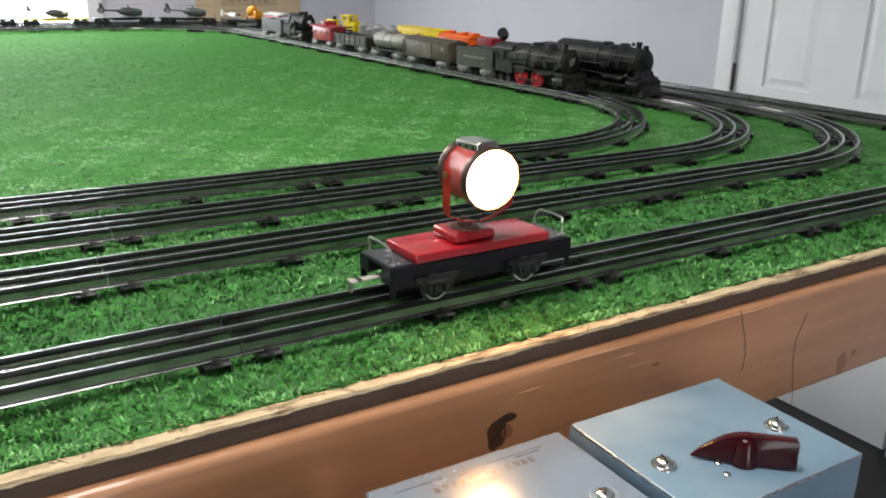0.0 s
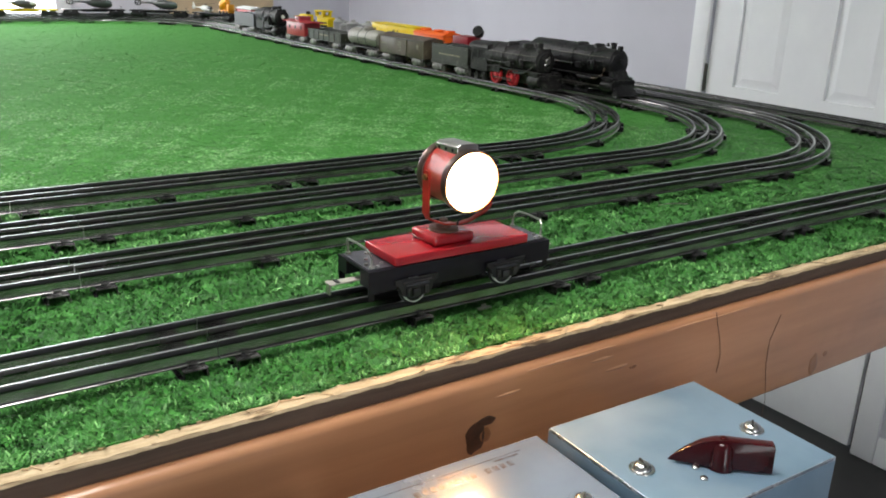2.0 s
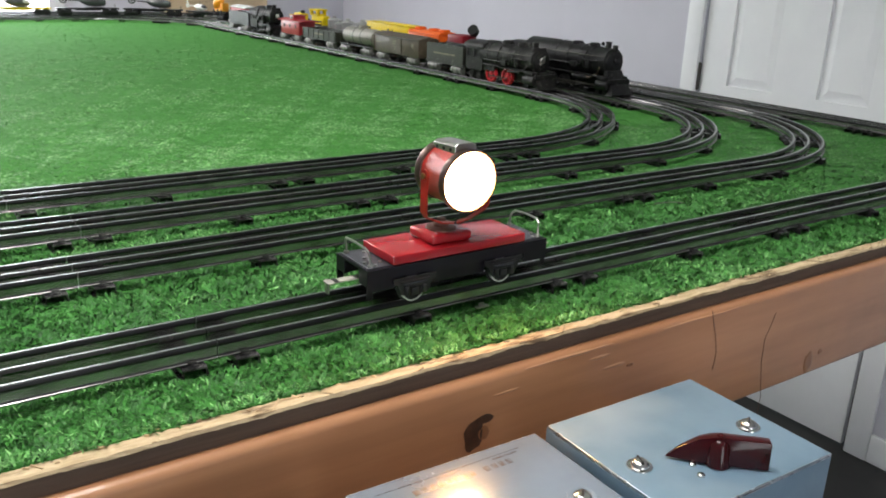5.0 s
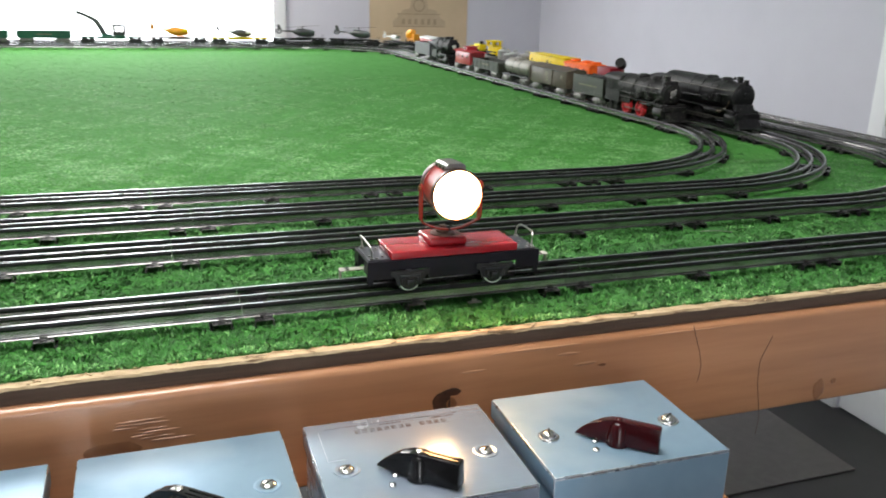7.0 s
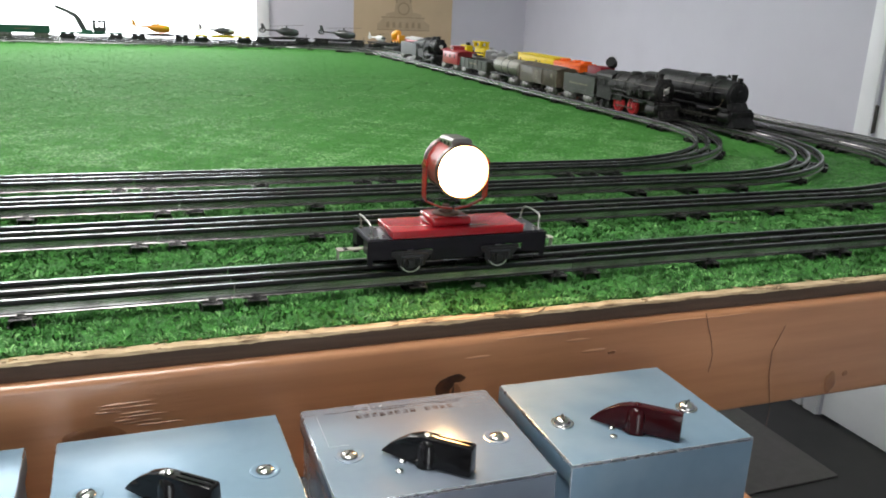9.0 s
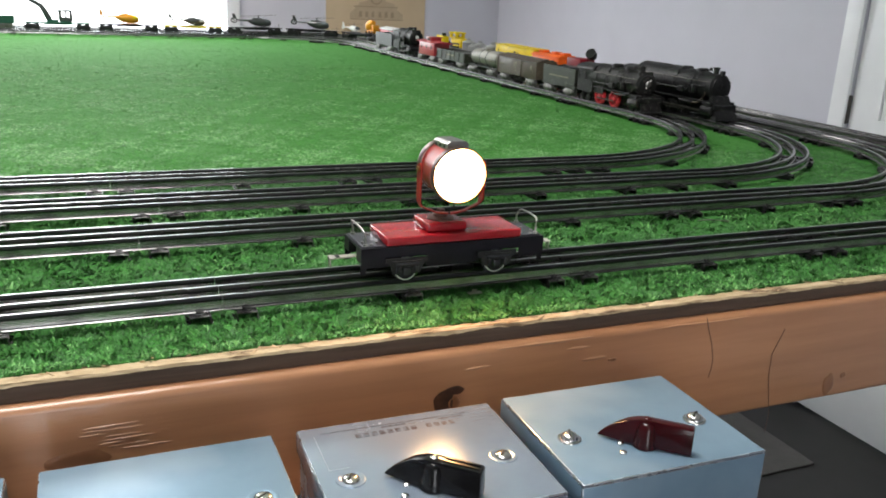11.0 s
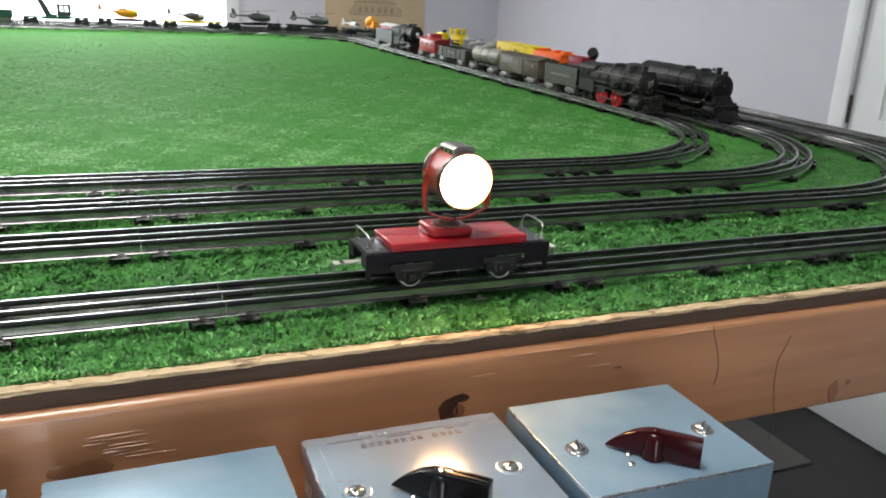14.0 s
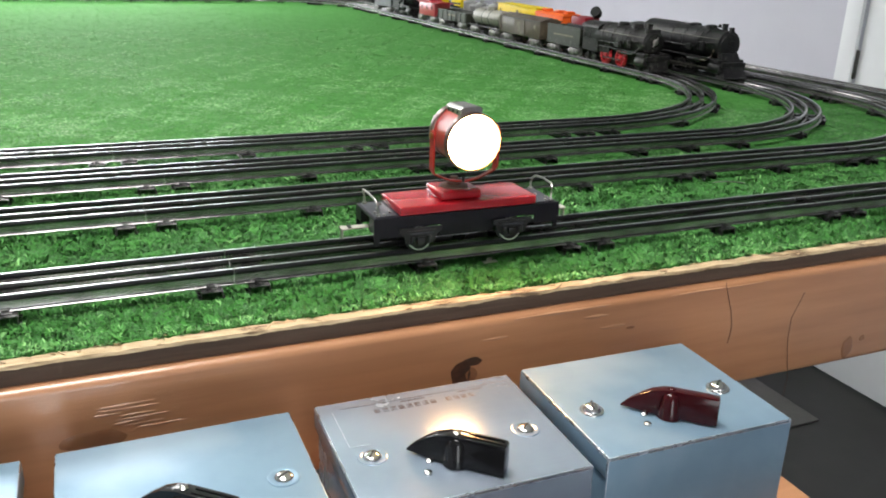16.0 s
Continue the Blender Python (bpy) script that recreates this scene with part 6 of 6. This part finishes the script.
for x in (-0.060, 0.060):
    part("bolster", box_bm(x - 0.012, x + 0.012, -0.016, 0.016, 0.0226, 0.0359, 0.001), BLACK_STEEL, yel)
    truck(yel, x, BLACK_STEEL, BLACK_STEEL, base=0.027)
for s in (-1, 1):
    for x, w in ((-0.082, 0.006), (0.006, 0.010), (0.024, 0.004)):
        part("lettering", box_bm(x - w / 2, x + w / 2, min(s * 0.0201, s * 0.0204), max(s * 0.0201, s * 0.0204), 0.045, 0.056), DARK, yel, "worn unreadable lettering")
couplers(yel, 0.100)
flat_car("grey flat car loaded with silver drums", on_track(1.575, C_X), 0.230, GREY_PLASTIC)
for k, dx in enumerate((-0.078, -0.040, 0.0, 0.040, 0.078)):
    dr = thing("drum_load", "silver-grey toy drum standing on the flat car", "toy drum", on_track(1.585 - dx, C_X) @ DECK, "drums on the flat car")
    hh = (0.036, 0.028, 0.034, 0.026, 0.036)[k]
    part("shell", lathe_bm([(0.0, 0.0), (0.0165, 0.0), (0.0170, 0.002), (0.0165, 0.004), (0.0165, hh - 0.006), (0.0170, hh - 0.004), (0.0120, hh), (0.0, hh + 0.002)], pose(0, 0, 0), 22), SILVER_LOAD, dr)
    part("cap", lathe_bm([(0.006, hh), (0.006, hh + 0.006), (0.0, hh + 0.007)], pose(0, 0, 0), 14), SILVER_LOAD, dr)


def bulldozer(m, label, cabbed=True):
    b = thing("toy_bulldozer", label, "toy vehicle", m, "yellow toy machines")
    part("body", box_bm(-0.030, 0.034, -0.012, 0.012, 0.008, 0.028, 0.003), YELLOW, b)
    if cabbed:
        cb = bmesh.new()
        for x in (-0.027, 0.005):
            for y in (-0.012, 0.012):
                box_bm(x - 0.004, x + 0.004, y - 0.004, y + 0.004, 0.028, 0.042, bm=cb)
        box_bm(-0.031, 0.009, -0.016, 0.016, 0.028, 0.032, bm=cb)
        box_bm(-0.033, 0.011, -0.018, 0.018, 0.042, 0.046, bm=cb)
        part("cab", cb, YELLOW, b)
    part("seat", box_bm(-0.018, -0.006, -0.006, 0.006, 0.0282, 0.037, 0.002), DARK, b)
    for s in (-1, 1):
        part("crawler", box_bm(-0.028, 0.028, min(s * 0.0105, s * 0.018), max(s * 0.0105, s * 0.018), 0.0, 0.014, 0.004, 3), DARK, b)
        part("blade_arm", box_bm(0.0, 0.040, min(s * 0.0183, s * 0.0203), max(s * 0.0183, s * 0.0203), 0.006, 0.010), YELLOW, b)
    part("blade", prism_bm([(0.040, 0.002), (0.044, 0.002), (0.0425, 0.010), (0.045, 0.022), (0.041, 0.022), (0.039, 0.010)], -0.022, 0.022), YELLOW, b)
    return b


flat_car("grey flat car carrying yellow machines", on_track(1.985, B_X, B_B - R_CURVE), 0.230, GREY_PLASTIC)
bulldozer(on_track(1.915, B_X, B_B - R_CURVE) @ DECK @ pose(0, 0, 0, 0, 0, 8), "yellow toy bulldozer with an open cab on a flat car")
bulldozer(on_track(2.045, B_X, B_B - R_CURVE) @ DECK @ pose(0, 0, 0, 0, 0, 175), "low yellow toy crawler without a cab on a flat car", False)

# ---- tan poster on the back wall ----
TAN = material("tan_poster_paper", (0.60, 0.47, 0.31), 0.8, second=(0.54, 0.42, 0.27), scale=4, bump=0.1)
TAN_DARK = material("faded_brown_print", (0.31, 0.235, 0.15), 0.85, second=(0.36, 0.28, 0.185), scale=14)
TAN_MID = material("pale_brown_print", (0.44, 0.34, 0.225), 0.85, second=(0.49, 0.385, 0.26), scale=14)
poster = thing("poster", "tan poster with a faded brown monument on the wall", "poster", pose(1.315, ROOM_Y1, 0.1))
part("sheet", box_bm(-0.280, 0.280, -0.004, -0.0005, -0.40, 0.42), TAN, poster)
part("print_base", prism_bm([(-0.150, -0.058), (-0.150, -0.030), (-0.120, -0.004), (-0.128, 0.004), (0.120, 0.004), (0.112, -0.004), (0.150, -0.030), (0.150, -0.058)], -0.0048, -0.0041), TAN_MID, poster)
part("print_line", prism_bm([(-0.150, -0.062), (-0.150, -0.058), (0.150, -0.058), (0.150, -0.062)], -0.0048, -0.0041), TAN_DARK, poster)
part("print_line", prism_bm([(-0.128, 0.0042), (-0.128, 0.009), (0.120, 0.009), (0.120, 0.0042)], -0.0048, -0.0041), TAN_DARK, poster)
part("print_shape", prism_bm([(-0.105, 0.0095), (-0.100, 0.026), (-0.055, 0.036), (-0.048, 0.080), (-0.040, 0.40), (0.034, 0.40), (0.042, 0.080), (0.050, 0.036), (0.098, 0.026), (0.102, 0.0095)], -0.0048, -0.0041), TAN_MID, poster)
part("print_ring", lathe_bm([(0.027, 0.0), (0.027, 0.0006), (0.034, 0.0006), (0.034, 0.0)], pose(-0.003, -0.0049, 0.052, 90, 0, 0), 28), TAN_DARK, poster)
for sx in (-0.043, 0.036):
    part("print_line", prism_bm([(sx - 0.005, 0.084), (sx - 0.002, 0.40), (sx + 0.003, 0.40), (sx + 0.004, 0.084)], -0.0056, -0.0049), TAN_DARK, poster)
for k, sx in enumerate((-0.090, -0.055, -0.020, 0.020, 0.055, 0.090)):
    part("print_mark", prism_bm([(sx - 0.010, -0.048), (sx - 0.008, -0.020), (sx + 0.006, -0.016 - 0.004 * (k % 2)), (sx + 0.008, -0.048)], -0.0056, -0.0049), TAN_DARK, poster)

# ---- artificial turf ----
turf = solid("turf", box_bm(TAB_X0 + 0.004, TAB_X1 - 0.004, TAB_Y0 + 0.0085, TAB_Y1 - 0.004, -0.0018, 0.0), TURF, "bright green artificial turf covering the table", "turf", kind="structure")


def blades(name, x0, x1, y0, y1, count, length, width, seed, label, fall=0.0, spread=0.0, mat=BLADE, laid=1.0, patchy=False):
    """Many short curled blades over a stretch of the table, as one mesh; thinner sown and broader towards the back."""
    rng = np.random.default_rng(seed)
    sown = count
    count = count * (3 if patchy else 1)
    u = rng.uniform(0, 1, count)
    reach = y1 - y0
    if fall:
        py = y0 + ((1 + u * ((1 + reach) ** (1 - fall) - 1)) ** (1 / (1 - fall)) - 1)
    else:
        py = y0 + reach * u
    px = x0 - spread * np.maximum(py - y0, 0) + rng.uniform(0, 1, count) * (x1 - x0 + spread * np.maximum(py - y0, 0))
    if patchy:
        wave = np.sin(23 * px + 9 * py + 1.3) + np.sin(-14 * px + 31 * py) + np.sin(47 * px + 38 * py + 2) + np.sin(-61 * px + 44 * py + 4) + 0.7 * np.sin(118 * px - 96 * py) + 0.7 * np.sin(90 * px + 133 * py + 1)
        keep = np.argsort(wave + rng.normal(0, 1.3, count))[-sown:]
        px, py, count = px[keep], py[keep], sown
    # tufts: blades of one cell lean much the same way and stand about as high
    ix, iy = np.floor((px + 0.0022 * np.sin(py * 900)) / 0.0065).astype(int), np.floor((py + 0.0022 * np.sin(px * 800)) / 0.0065).astype(int)
    cell = (ix * 7349 + iy * 9151) % 4096
    a = rng.uniform(0, 2 * np.pi, 4096)[cell] + rng.normal(0, 0.75, count)
    tuft = rng.uniform(0.72, 1.22, 4096)[cell]
    grow = 1 + 0.9 * np.maximum(py, 0)
    ln = length * tuft * rng.uniform(0.6, 1.2, count)
    w = width * rng.uniform(0.7, 1.2, count) * grow
    flat = laid * np.clip((py + 0.45 * np.maximum(px, 0) - 0.26) / 0.30, 0, 1)
    lean = rng.uniform(0.45, 1.3, count) * (1 - flat) + rng.uniform(1.22, 1.5, count) * flat
    ln = ln * (1 - 0.35 * flat)
    dx, dy = np.cos(a), np.sin(a)
    sx, sy = -dy * w / 2, dx * w / 2
    verts = np.empty((count, 6, 3))
    for k, (f, lift) in enumerate(((0.0, 0.0), (0.55, 0.75), (1.0, 1.0))):
        cx, cy = px + dx * ln * np.sin(lean) * f * f, py + dy * ln * np.sin(lean) * f * f
        cz = -0.001 + 0.0009 * flat * min(1.0, 0.3 + lift) + ln * np.cos(lean) * lift * 0.85
        t = (1.0, 0.9, 0.35)[k]
        verts[:, 2 * k] = np.stack([cx - sx * t, cy - sy * t, cz], 1)
        verts[:, 2 * k + 1] = np.stack([cx + sx * t, cy + sy * t, cz], 1)
    i = np.arange(count)[:, None] * 6
    faces = np.concatenate([i + [0, 1, 3, 2], i + [2, 3, 5, 4]], 1).reshape(-1, 4)
    me = bpy.data.meshes.new(name)
    me.from_pydata(verts.reshape(-1, 3), [], faces)
    me.materials.append(mat)
    me.shade_smooth()
    return tagged(new(name, me), label, "turf", "", "stuff")


LBL = "short curly blades of green artificial grass"
blades("turf_blades", -0.42, TAB_X1 - 0.006, TAB_Y0 + 0.0080, 0.125, 190000, 0.0046, 0.0010, 1, LBL)
blades("turf_blades", -0.50, TAB_X1 - 0.006, 0.125, 0.45, 190000, 0.0048, 0.0012, 2, LBL, 2.5, 0.35)
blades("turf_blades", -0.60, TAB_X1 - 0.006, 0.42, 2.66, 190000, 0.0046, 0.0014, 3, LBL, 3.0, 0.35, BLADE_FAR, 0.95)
# pale tips sown in patches, as highlight specks on the grass
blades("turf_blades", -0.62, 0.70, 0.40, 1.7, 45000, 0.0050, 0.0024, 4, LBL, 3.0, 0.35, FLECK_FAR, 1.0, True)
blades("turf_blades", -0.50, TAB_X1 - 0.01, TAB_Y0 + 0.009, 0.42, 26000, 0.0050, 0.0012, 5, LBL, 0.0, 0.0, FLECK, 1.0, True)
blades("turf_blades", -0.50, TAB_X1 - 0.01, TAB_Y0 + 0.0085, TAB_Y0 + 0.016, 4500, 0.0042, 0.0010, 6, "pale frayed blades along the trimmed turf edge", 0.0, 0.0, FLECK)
